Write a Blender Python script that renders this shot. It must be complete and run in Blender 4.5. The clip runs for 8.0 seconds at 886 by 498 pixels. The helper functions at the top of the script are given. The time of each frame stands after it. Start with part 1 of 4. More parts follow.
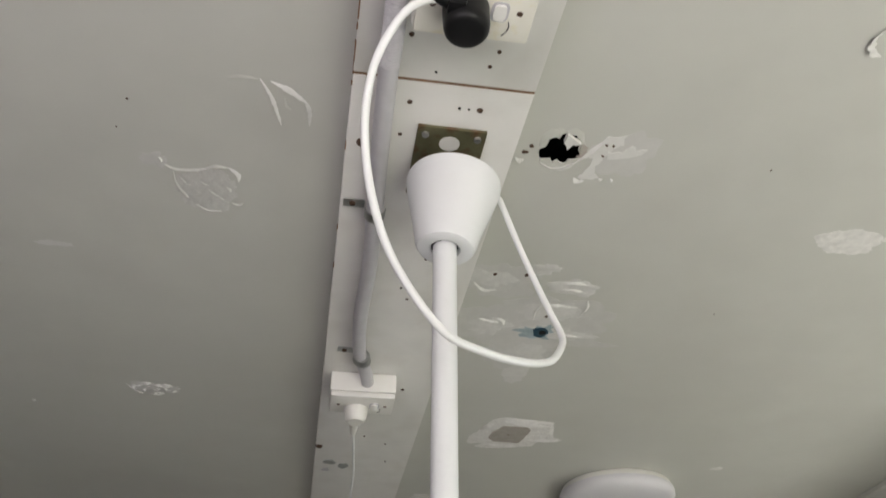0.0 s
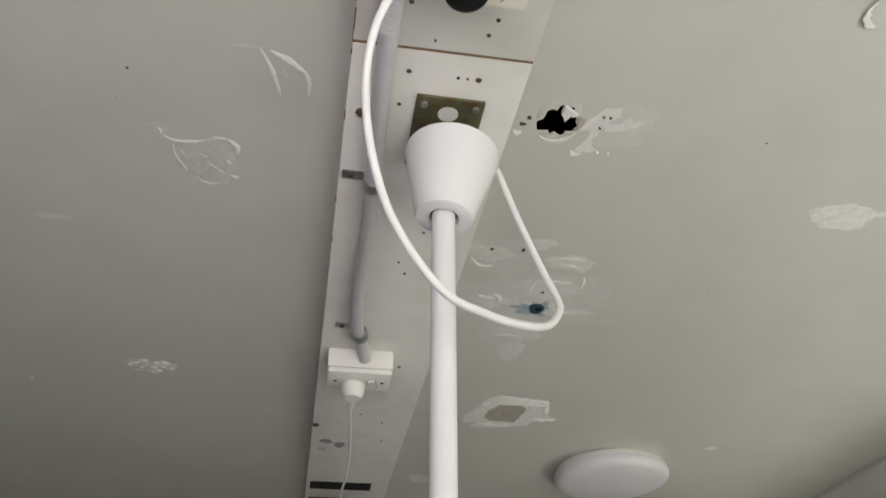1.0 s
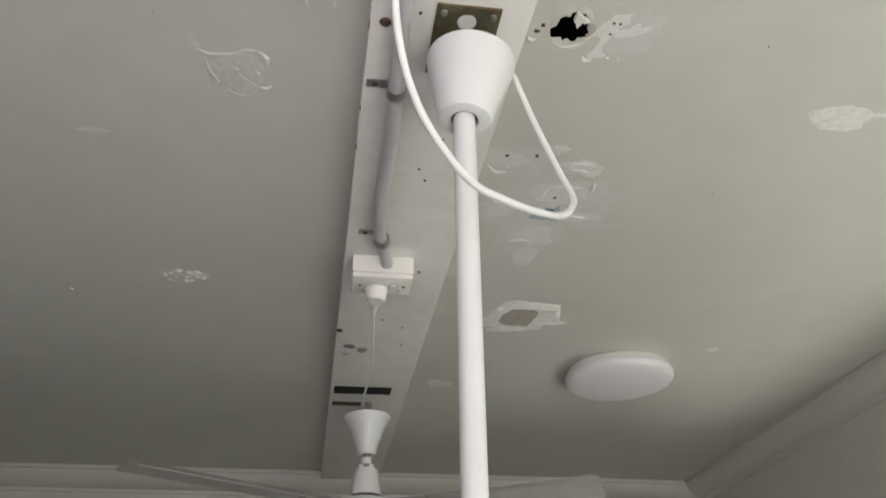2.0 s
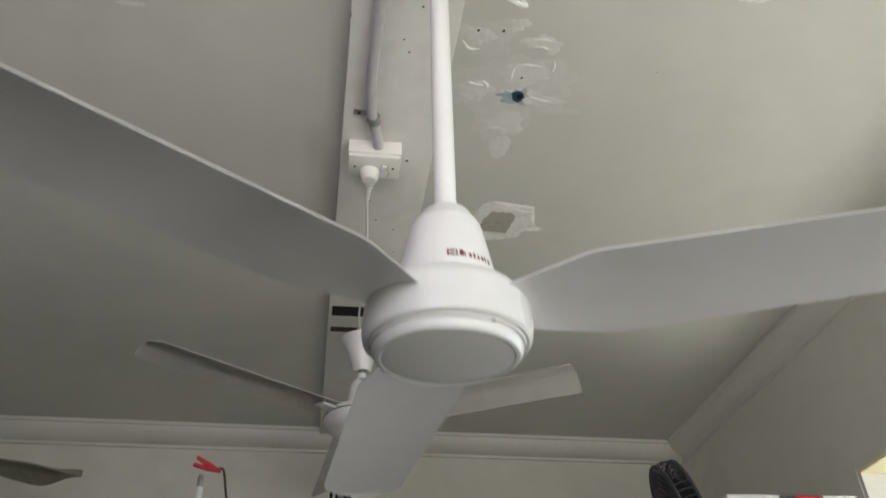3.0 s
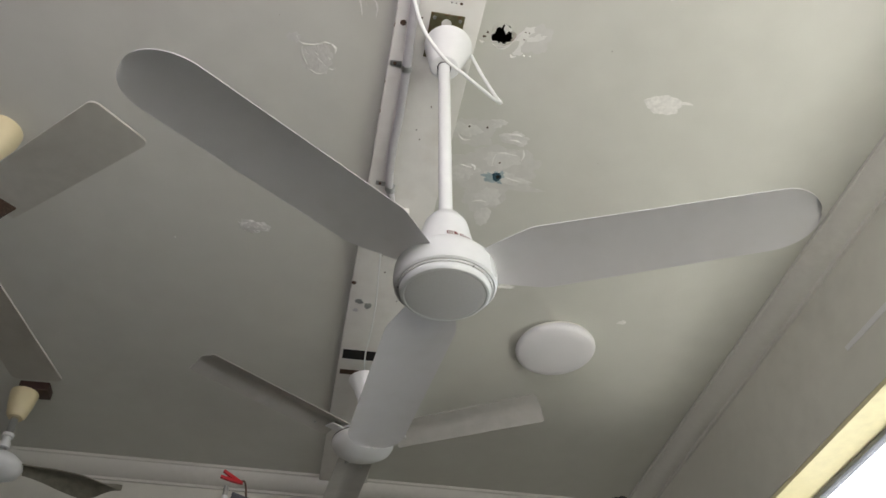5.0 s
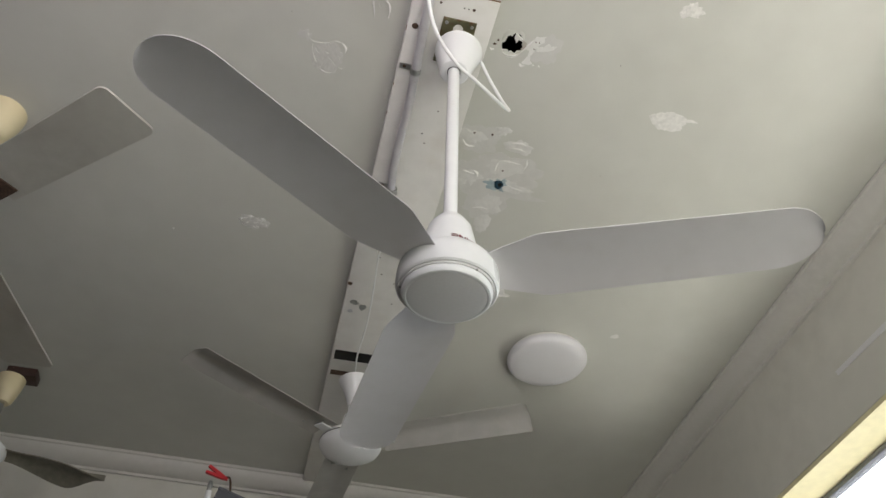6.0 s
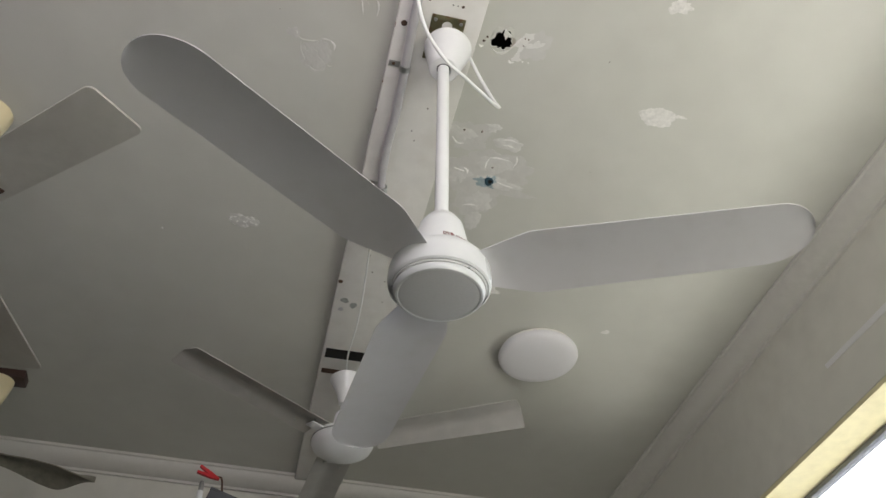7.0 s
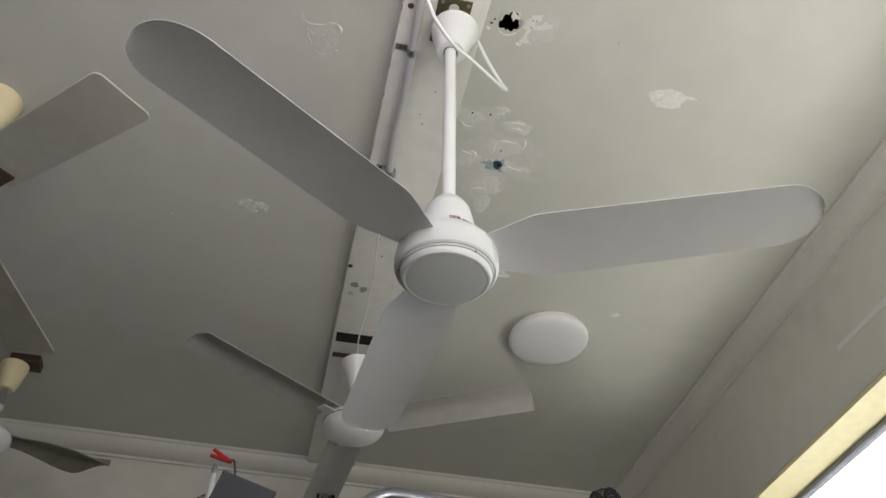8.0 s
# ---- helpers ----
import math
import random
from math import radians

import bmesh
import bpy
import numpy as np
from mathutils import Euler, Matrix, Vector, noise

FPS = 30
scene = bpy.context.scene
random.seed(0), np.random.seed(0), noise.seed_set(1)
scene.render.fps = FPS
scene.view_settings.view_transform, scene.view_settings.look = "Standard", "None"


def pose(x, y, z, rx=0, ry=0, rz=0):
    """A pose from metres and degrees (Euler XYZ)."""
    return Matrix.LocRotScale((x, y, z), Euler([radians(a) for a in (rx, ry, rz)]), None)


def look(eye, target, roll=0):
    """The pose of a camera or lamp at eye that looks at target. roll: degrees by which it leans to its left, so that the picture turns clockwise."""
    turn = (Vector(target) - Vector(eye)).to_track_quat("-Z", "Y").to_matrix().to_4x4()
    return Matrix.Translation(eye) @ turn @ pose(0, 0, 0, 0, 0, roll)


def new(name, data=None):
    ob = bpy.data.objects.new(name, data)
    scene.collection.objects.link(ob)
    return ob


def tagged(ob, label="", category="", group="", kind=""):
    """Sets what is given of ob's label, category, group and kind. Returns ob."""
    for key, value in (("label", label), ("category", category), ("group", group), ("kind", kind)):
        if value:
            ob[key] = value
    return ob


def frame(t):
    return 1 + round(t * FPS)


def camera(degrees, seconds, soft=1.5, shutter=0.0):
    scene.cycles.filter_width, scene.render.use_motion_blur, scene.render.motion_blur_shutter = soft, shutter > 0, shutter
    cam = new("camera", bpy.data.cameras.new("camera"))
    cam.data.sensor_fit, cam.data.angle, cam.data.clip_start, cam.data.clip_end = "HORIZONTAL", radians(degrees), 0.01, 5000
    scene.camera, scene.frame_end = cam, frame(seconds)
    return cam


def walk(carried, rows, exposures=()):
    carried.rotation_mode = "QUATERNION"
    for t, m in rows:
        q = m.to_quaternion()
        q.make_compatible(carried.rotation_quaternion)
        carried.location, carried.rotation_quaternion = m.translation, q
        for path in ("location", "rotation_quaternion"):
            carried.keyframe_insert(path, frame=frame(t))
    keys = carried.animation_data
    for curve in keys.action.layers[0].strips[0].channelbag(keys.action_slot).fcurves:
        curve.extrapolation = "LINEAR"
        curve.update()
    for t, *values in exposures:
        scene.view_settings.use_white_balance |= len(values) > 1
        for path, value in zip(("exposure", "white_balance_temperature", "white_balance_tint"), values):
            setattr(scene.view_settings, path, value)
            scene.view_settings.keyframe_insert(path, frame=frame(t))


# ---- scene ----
cam = camera(56.6, 8.0, shutter=0.35)
PATH = [
    (0, (-0.1254, -0.7664, 2.2857), (0.1215, 0.7261, 3.368), -0.71),
    (0.5, (-0.128, -0.7927, 2.2951), (0.1159, 0.6687, 3.4195), -0.15),
    (1, (-0.1295, -0.7557, 2.2578), (0.1322, 0.7435, 3.3272), -0.89),
    (1.2, (-0.1238, -0.761, 2.2379), (0.1058, 0.7498, 3.2983), -0.70),
    (2.3, (-0.1653, -0.8018, 2.1179), (0.1005, 0.799, 3.0269), -1.60),
    (2.5, (-0.1559, -0.7691, 2.0401), (0.101, 0.7978, 3.0087), -1.49),
    (2.7, (-0.1401, -0.7263, 1.9252), (0.1266, 0.8232, 2.9189), -2.10),
    (3, (-0.1402, -0.7697, 1.7236), (0.1166, 0.7288, 2.795), -2.49),
    (3.5, (-0.1517, -0.9145, 1.5322), (0.0896, 0.5852, 2.6056), -3.01),
    (3.6, (-0.1563, -0.9384, 1.5062), (0.0718, 0.5466, 2.6027), -3.08),
    (3.7, (-0.1614, -0.959, 1.4803), (0.0598, 0.5017, 2.6104), -3.15),
    (3.8, (-0.1666, -0.9773, 1.4537), (0.0555, 0.4744, 2.5952), -3.21),
    (3.9, (-0.1719, -0.9941, 1.4253), (0.0519, 0.4484, 2.578), -3.28),
    (4, (-0.1768, -1.0105, 1.3941), (0.0646, 0.4176, 2.5611), -3.35),
    (4.1, (-0.1813, -1.0265, 1.36), (0.0718, 0.3759, 2.5554), -3.20),
    (4.2, (-0.186, -1.0394, 1.3261), (0.0603, 0.3656, 2.5198), -3.04),
    (4.3, (-0.1914, -1.0458, 1.2965), (0.0253, 0.3766, 2.4752), -2.89),
    (4.5, (-0.2037, -1.0471, 1.2466), (-0.0038, 0.4075, 2.3884), -2.44),
    (4.7, (-0.2106, -1.0674, 1.188), (-0.0228, 0.3014, 2.4332), -1.16),
    (5, (-0.2261, -1.066, 1.1748), (0.0376, 0.2361, 2.4765), -1.45),
    (5.2, (-0.244, -1.0747, 1.1572), (0.0098, 0.2248, 2.4636), -0.18),
    (6.3, (-0.2521, -1.0505, 1.1659), (0.0387, 0.231, 2.4823), 0.68),
    (6.5, (-0.2554, -1.0517, 1.1652), (0.0481, 0.2304, 2.4781), 0.09),
    (7, (-0.2541, -1.0544, 1.169), (0.0542, 0.2299, 2.4787), -0.49),
    (7.5, (-0.2444, -1.0569, 1.1765), (0.0581, 0.2483, 2.4667), -0.33),
    (8, (-0.2439, -1.0564, 1.1694), (0.0422, 0.2591, 2.4528), 0.02),
]
EXPOSURES = [(0.0, 0.00), (1.0, -0.02), (2.5, 0.12), (4.0, 0.20), (8.0, 0.11)]
walk(cam, [(t, look(eye, target, roll)) for t, eye, target, roll in PATH], EXPOSURES)

# ---- light ----
world = bpy.data.worlds.new("sky")
scene.world = world
world.use_nodes = True
wn = world.node_tree.nodes
sky = wn.new("ShaderNodeTexSky")
sky.sky_type, sky.sun_disc = "NISHITA", False
sky.sun_elevation, sky.sun_rotation = radians(53), radians(9)
wn["Background"].inputs["Strength"].default_value = 0.08
world.node_tree.links.new(sky.outputs[0], wn["Background"].inputs[0])

sun = new("sun", bpy.data.lights.new("sun", "SUN"))
sun.data.energy, sun.data.angle, sun.data.color = 5.0, radians(0.5), (1.0, 0.95, 0.86)
sun.matrix_world = look((5.2, 7.5, 10), (4, 0, 0))


def daylight(name, eye, target, width, height, watts, color):
    lamp = new(name, bpy.data.lights.new(name, "AREA"))
    lamp.data.shape, lamp.data.size, lamp.data.size_y = "RECTANGLE", width, height
    lamp.data.energy, lamp.data.color = watts, color
    lamp.matrix_world = look(eye, target)
    return lamp


# daylight from the sunlit paving under the side window, and from the two windows behind the camera
WINDOW_W, DOOR_W, HIGH_W = 22.0, 22.0, 25.0
daylight("window_daylight", (2.10, 0.38, 0.72), (1.92, 0.38, 2.2), 1.25, 1.0, WINDOW_W, (1.0, 0.98, 0.90))
daylight("right_window_daylight", (0.70, -1.80, 1.62), (0.70, -0.80, 2.75), 1.25, 1.3, DOOR_W, (1.0, 0.985, 0.87))
daylight("left_high_window_daylight", (-0.85, -1.75, 2.25), (-0.85, -1.35, 3.1), 1.5, 0.8, HIGH_W, (1.0, 0.90, 0.98))


# ---- materials ----
def material(name, color, rough=0.5, metal=0.0, tone=0.08, grain=40.0, bump=0.05, bump_scale=120.0, coat=0.0, stain=None, stain_amount=0.0, stain_scale=3.0, per_piece=0.0, spec=0.5):
    m = bpy.data.materials.new(name)
    m.use_nodes = True
    n, l = m.node_tree.nodes, m.node_tree.links
    bsdf = n["Principled BSDF"]
    bsdf.inputs["Roughness"].default_value, bsdf.inputs["Metallic"].default_value = rough, metal
    bsdf.inputs["Coat Weight"].default_value = coat
    bsdf.inputs["Specular IOR Level"].default_value = spec
    where = n.new("ShaderNodeTexCoord")

    def field(scale, detail=4.0):
        t = n.new("ShaderNodeTexNoise")
        t.inputs["Scale"].default_value, t.inputs["Detail"].default_value = scale, detail
        l.new(where.outputs["Object"], t.inputs["Vector"])
        return t.outputs["Fac"]

    def mixed(fac, a, b):
        x = n.new("ShaderNodeMix")
        x.data_type = "RGBA"
        for socket, value in ((x.inputs[0], fac), (x.inputs[6], a), (x.inputs[7], b)):
            if isinstance(value, (int, float)):
                socket.default_value = value
            elif isinstance(value, tuple):
                socket.default_value = (*value[:3], 1)
            else:
                l.new(value, socket)
        return x.outputs[2]

    def ramp(fac, lo, hi):
        r = n.new("ShaderNodeMapRange")
        r.inputs[1].default_value, r.inputs[2].default_value = lo, hi
        l.new(fac, r.inputs[0])
        return r.outputs[0]

    dark = tuple(c * (1 - 2 * tone) for c in color)
    light = tuple(min(1, c * (1 + tone)) for c in color)
    coarse, fine = field(stain_scale), field(grain, 6.0)
    out = mixed(ramp(fine, 0.3, 0.7), dark, light)
    out = mixed(ramp(coarse, 0.25, 0.75), out, color)
    if stain:
        r = n.new("ShaderNodeMath")
        r.operation = "MULTIPLY"
        r.inputs[1].default_value = stain_amount
        l.new(ramp(field(stain_scale * 2.7, 7.0), 0.52, 0.72), r.inputs[0])
        out = mixed(r.outputs[0], out, stain)
    if per_piece:
        info = n.new("ShaderNodeObjectInfo")
        out = mixed(ramp(info.outputs["Random"], 0, 1 / per_piece), out, dark)
    l.new(out, bsdf.inputs["Base Color"])
    rr = n.new("ShaderNodeMapRange")
    rr.inputs[3].default_value, rr.inputs[4].default_value = max(0.02, rough - 0.08), min(1, rough + 0.1)
    l.new(coarse, rr.inputs[0])
    l.new(rr.outputs[0], bsdf.inputs["Roughness"])
    if bump:
        b = n.new("ShaderNodeBump")
        b.inputs["Strength"].default_value, b.inputs["Distance"].default_value = bump, 0.004
        l.new(field(bump_scale, 3.0), b.inputs["Height"])
        l.new(b.outputs[0], bsdf.inputs["Normal"])
    return m


CEILING = material("ceiling_paint", (0.57, 0.572, 0.53), 0.36, spec=0.25, tone=0.03, grain=9, bump=0.10, bump_scale=14, stain=(0.52, 0.51, 0.475), stain_amount=0.35, stain_scale=1.3)
WALL = material("wall_paint", (0.65, 0.64, 0.585), 0.6, tone=0.04, grain=12, bump=0.08, bump_scale=40, stain=(0.5, 0.48, 0.42), stain_amount=0.3, stain_scale=1.5)
CORNICE = material("cornice_paint", (0.62, 0.61, 0.57), 0.45, tone=0.03, bump=0.04)
BOARD = material("board_paint", (0.72, 0.71, 0.68), 0.42, tone=0.03, grain=25, bump=0.06, bump_scale=60, stain=(0.5, 0.46, 0.40), stain_amount=0.25, stain_scale=4)
RAWEDGE = material("raw_board_edge", (0.24, 0.14, 0.08), 0.85, tone=0.25, grain=90, bump=0.3)
PLASTER = material("filler_plaster", (0.76, 0.75, 0.725), 0.85, tone=0.12, grain=70, bump=0.35, bump_scale=150)
PAPER = material("torn_plasterboard_paper", (0.40, 0.37, 0.33), 0.9, tone=0.12, grain=60, bump=0.2)
FLAKE = material("lifted_paint_flake", (0.72, 0.715, 0.69), 0.5, tone=0.06, grain=80, bump=0.15)
FANWHITE = material("fan_enamel", (0.77, 0.78, 0.785), 0.30, tone=0.02, grain=30, bump=0.015, bump_scale=400, coat=0.25)
BLADEWHITE = material("blade_enamel", (0.715, 0.70, 0.72), 0.16, tone=0.02, grain=18, bump=0.05, bump_scale=9, coat=1.0, stain=(0.58, 0.565, 0.54), stain_amount=0.2, stain_scale=5)
BLADEOLD = material("dusty_blade_enamel", (0.46, 0.445, 0.42), 0.5, tone=0.08, grain=22, bump=0.05, bump_scale=30, stain=(0.34, 0.32, 0.28), stain_amount=0.2, stain_scale=6)
TAUPE = material("taupe_blade_laminate", (0.50, 0.485, 0.44), 0.4, tone=0.06, grain=35, bump=0.04, stain=(0.28, 0.25, 0.21), stain_amount=0.25, stain_scale=3)
CAPGREY = material("cap_insert_plastic", (0.72, 0.715, 0.72), 0.42, tone=0.02, grain=200, bump=0.03, bump_scale=500)
GROOVE = material("groove_shadow_metal", (0.09, 0.09, 0.09), 0.6, tone=0.1)
CREAM = material("yellowed_plastic", (0.72, 0.63, 0.40), 0.4, tone=0.05, grain=20, bump=0.02, coat=0.2)
LAMPWHITE = material("acrylic_diffuser", (0.72, 0.715, 0.74), 0.35, tone=0.01, bump=0.0)
GPO = material("socket_plastic", (0.80, 0.79, 0.75), 0.35, tone=0.02, bump=0.01)
GPOYELLOW = material("yellowed_socket_plastic", (0.80, 0.78, 0.70), 0.38, tone=0.05, grain=30, bump=0.02, stain=(0.70, 0.62, 0.38), stain_amount=0.5, stain_scale=20)
CONDUIT = material("grey_conduit_plastic", (0.52, 0.51, 0.53), 0.45, tone=0.05, bump=0.03)
CORD = material("white_flex_sheath", (0.80, 0.81, 0.80), 0.38, tone=0.02, bump=0.01)
BLACK = material("black_plastic", (0.006, 0.006, 0.0065), 0.38, tone=0.1, bump=0.02, spec=0.25)
RUBBER = material("dark_grey_plastic", (0.06, 0.062, 0.07), 0.5, tone=0.1, bump=0.05)
GALV = material("galvanised_steel", (0.42, 0.43, 0.42), 0.38, metal=0.9, tone=0.2, grain=60, bump=0.1)
BRASSY = material("passivated_steel_plate", (0.20, 0.19, 0.11), 0.42, metal=0.7, tone=0.2, grain=50, bump=0.1, stain=(0.16, 0.06, 0.03), stain_amount=0.7, stain_scale=18)
CHROME = material("chrome", (0.62, 0.63, 0.65), 0.12, metal=1.0, tone=0.02, bump=0.0)
STEEL = material("dull_tubular_steel", (0.30, 0.30, 0.33), 0.3, metal=0.85, tone=0.08, bump=0.02)
HOLE = material("hole_dark", (0.010, 0.009, 0.008), 0.95, tone=0.2, bump=0.0)
RUST = material("rusty_screw", (0.10, 0.062, 0.042), 0.8, metal=0.2, tone=0.3, grain=200, bump=0.2)
DARKWOOD = material("dark_stained_wood", (0.045, 0.022, 0.016), 0.45, tone=0.3, grain=60, bump=0.1)
LOGO = material("dark_red_print", (0.16, 0.03, 0.03), 0.5, tone=0.05, bump=0.0)
BLUE = material("blue_wall_plug", (0.015, 0.055, 0.085), 0.5, tone=0.1, bump=0.05)
BLUESTAIN = material("blue_smeared_plaster", (0.36, 0.44, 0.47), 0.85, tone=0.2, grain=60, bump=0.3)
RED = material("red_plastic", (0.55, 0.02, 0.03), 0.35, tone=0.04, bump=0.01)
CARD = material("cardboard", (0.30, 0.18, 0.08), 0.8, tone=0.06, grain=50, bump=0.08, bump_scale=90)
WOODHEAD = material("cream_window_timber", (0.72, 0.66, 0.42), 0.45, tone=0.05, grain=30, bump=0.06)
FRAMEDARK = material("aluminium_window_frame", (0.20, 0.21, 0.25), 0.4, metal=0.5, tone=0.05)
SLATE = material("slate_grey_laminate", (0.050, 0.052, 0.062), 0.60, tone=0.06, grain=30, bump=0.03)
RATTAN = material("tan_woven_cane", (0.42, 0.24, 0.10), 0.7, tone=0.2, grain=120, bump=0.4, bump_scale=220)
LEAFBLADE = material("brown_grey_leaf_blade", (0.20, 0.19, 0.15), 0.55, tone=0.18, grain=45, bump=0.25, bump_scale=90)
CABINET = material("grey_cabinet_laminate", (0.30, 0.30, 0.33), 0.4, tone=0.04, bump=0.02)
CABWHITE = material("white_header_panel", (0.70, 0.69, 0.68), 0.4, tone=0.03, bump=0.02)
# wall paint darkened for the two unseen walls, so less light bounces to the ceiling
DIMWALL = material("low_bounce_wall_paint", (0.20, 0.19, 0.175), 0.6, tone=0.06, grain=12, bump=0.08, bump_scale=40)
FLOOR = material("worn_floor_vinyl", (0.11, 0.10, 0.085), 0.5, tone=0.1, grain=15, bump=0.06, stain=(0.2, 0.18, 0.15), stain_amount=0.5, stain_scale=2)
GROUND = material("pale_paving", (0.50, 0.48, 0.42), 0.9, tone=0.12, grain=6, bump=0.1)
PEEL = material("wrinkled_ceiling_paint", (0.59, 0.585, 0.555), 0.34, tone=0.03, grain=30, bump=0.6, bump_scale=60)
FILM = material("skimmed_filler_smear", (0.66, 0.655, 0.63), 0.8, tone=0.08, grain=50, bump=0.2, bump_scale=110)
SKIM = material("thin_filler_skim", (0.595, 0.59, 0.565), 0.6, tone=0.05, grain=40, bump=0.12, bump_scale=90)
SKYGLOW = bpy.data.materials.new("bright_sky_backdrop")
SKYGLOW.use_nodes = True
SKYGLOW.node_tree.nodes["Principled BSDF"].inputs["Base Color"].default_value = (0.8, 0.8, 0.8, 1)
SKYGLOW.node_tree.nodes["Principled BSDF"].inputs["Emission Color"].default_value = (0.90, 0.95, 1.0, 1)
SKYGLOW.node_tree.nodes["Principled BSDF"].inputs["Emission Strength"].default_value = 3.0
GLASS = bpy.data.materials.new("clear_glass")
GLASS.use_nodes = True
GLASS.node_tree.nodes["Principled BSDF"].inputs["Transmission Weight"].default_value = 1.0
GLASS.node_tree.nodes["Principled BSDF"].inputs["Roughness"].default_value = 0.01
GLASS.node_tree.nodes["Principled BSDF"].inputs["IOR"].default_value = 1.05


# ---- mesh builders ----
def part(name, bm, mat, parent=None, label="", smooth=True):
    me = bpy.data.meshes.new(name)
    bmesh.ops.recalc_face_normals(bm, faces=bm.faces[:])
    for f in bm.faces:
        f.smooth = smooth
    if smooth:
        for e in bm.edges:
            if len(e.link_faces) == 2 and e.calc_face_angle(0) > radians(38):
                e.smooth = False
    bm.to_mesh(me)
    bm.free()
    me.materials.append(mat)
    ob = new(name, me)
    if parent:
        ob.parent = parent
    if label:
        tagged(ob, label)
    return ob


def thing(name, at, label, category, group="", kind="", turn=0.0):
    ob = new(name)
    ob.empty_display_size = 0.05
    ob.matrix_basis = pose(*at, 0, 0, turn)
    return tagged(ob, label, category, group, kind)


def box(x0, x1, y0, y1, z0, z1, bevel=0.0, bm=None):
    bm = bm or bmesh.new()
    vs = bmesh.ops.create_cube(bm, size=1)["verts"]
    for v in vs:
        v.co = Vector((x0 + (v.co.x + 0.5) * (x1 - x0), y0 + (v.co.y + 0.5) * (y1 - y0), z0 + (v.co.z + 0.5) * (z1 - z0)))
    if bevel:
        edges = list({e for v in vs for e in v.link_edges})
        bmesh.ops.bevel(bm, geom=edges, offset=bevel, segments=2, affect="EDGES", profile=0.6)
    return bm


def lathe(profile, seg=56, bm=None, at=(0, 0, 0)):
    """Turns a profile of (radius, height) round the z axis."""
    bm = bm or bmesh.new()
    rings = []
    for r, z in profile:
        if r < 1e-6:
            rings.append([bm.verts.new((at[0], at[1], at[2] + z))])
        else:
            rings.append([bm.verts.new((at[0] + r * math.cos(2 * math.pi * i / seg), at[1] + r * math.sin(2 * math.pi * i / seg), at[2] + z)) for i in range(seg)])
    for a, b in zip(rings, rings[1:]):
        for i in range(seg):
            j = (i + 1) % seg
            if len(a) == 1 and len(b) == 1:
                continue
            if len(a) == 1:
                bm.faces.new((a[0], b[i], b[j]))
            elif len(b) == 1:
                bm.faces.new((a[i], a[j], b[0]))
            else:
                bm.faces.new((a[i], a[j], b[j], b[i]))
    return bm


def glide(points, steps=10):
    """A smooth line through the points (Catmull-Rom)."""
    p = [Vector(q) for q in points]
    p = [2 * p[0] - p[1]] + p + [2 * p[-1] - p[-2]]
    out = []
    for a, b, c, d in zip(p, p[1:], p[2:], p[3:]):
        for i in range(steps):
            t = i / steps
            out.append(0.5 * (2 * b + (c - a) * t + (2 * a - 5 * b + 4 * c - d) * t * t + (3 * b - a - 3 * c + d) * t ** 3))
    return out + [p[-2]]


def tube(line, radius, seg=12, bm=None, ribs=None):
    """A tube along a line; ribs: (depth, points a rib) for corrugated pipe."""
    bm = bm or bmesh.new()
    line = [Vector(q) for q in line]
    rings, up = [], None
    for i, q in enumerate(line):
        d = (line[min(i + 1, len(line) - 1)] - line[max(i - 1, 0)]).normalized()
        if up is None:
            up = d.orthogonal().normalized()
        up = (up - d * up.dot(d)).normalized()
        side = d.cross(up)
        r = radius(i / (len(line) - 1)) if callable(radius) else radius
        if ribs:
            r -= ribs[0] * (1 if (i // ribs[1]) % 2 else 0)
        rings.append([bm.verts.new(q + r * (math.cos(2 * math.pi * k / seg) * up + math.sin(2 * math.pi * k / seg) * side)) for k in range(seg)])
    for a, b in zip(rings, rings[1:]):
        for k in range(seg):
            bm.faces.new((a[k], a[(k + 1) % seg], b[(k + 1) % seg], b[k]))
    bm.faces.new(rings[0])
    bm.faces.new(rings[-1][::-1])
    return bm


def even(line, step):
    """The line resampled at even steps."""
    line = [Vector(q) for q in line]
    out, carry = [line[0]], 0.0
    for a, b in zip(line, line[1:]):
        length, t = (b - a).length, step - carry
        while t <= length:
            out.append(a.lerp(b, t / length))
            t += step
        carry = (carry + length) % step
    return out


def prism(outline, z0, z1, bm=None):
    bm = bm or bmesh.new()
    lo = [bm.verts.new((x, y, z0)) for x, y in outline]
    hi = [bm.verts.new((x, y, z1)) for x, y in outline]
    bm.faces.new(lo)
    bm.faces.new(hi)
    for i in range(len(lo)):
        j = (i + 1) % len(lo)
        bm.faces.new((lo[i], lo[j], hi[j], hi[i]))
    return bm


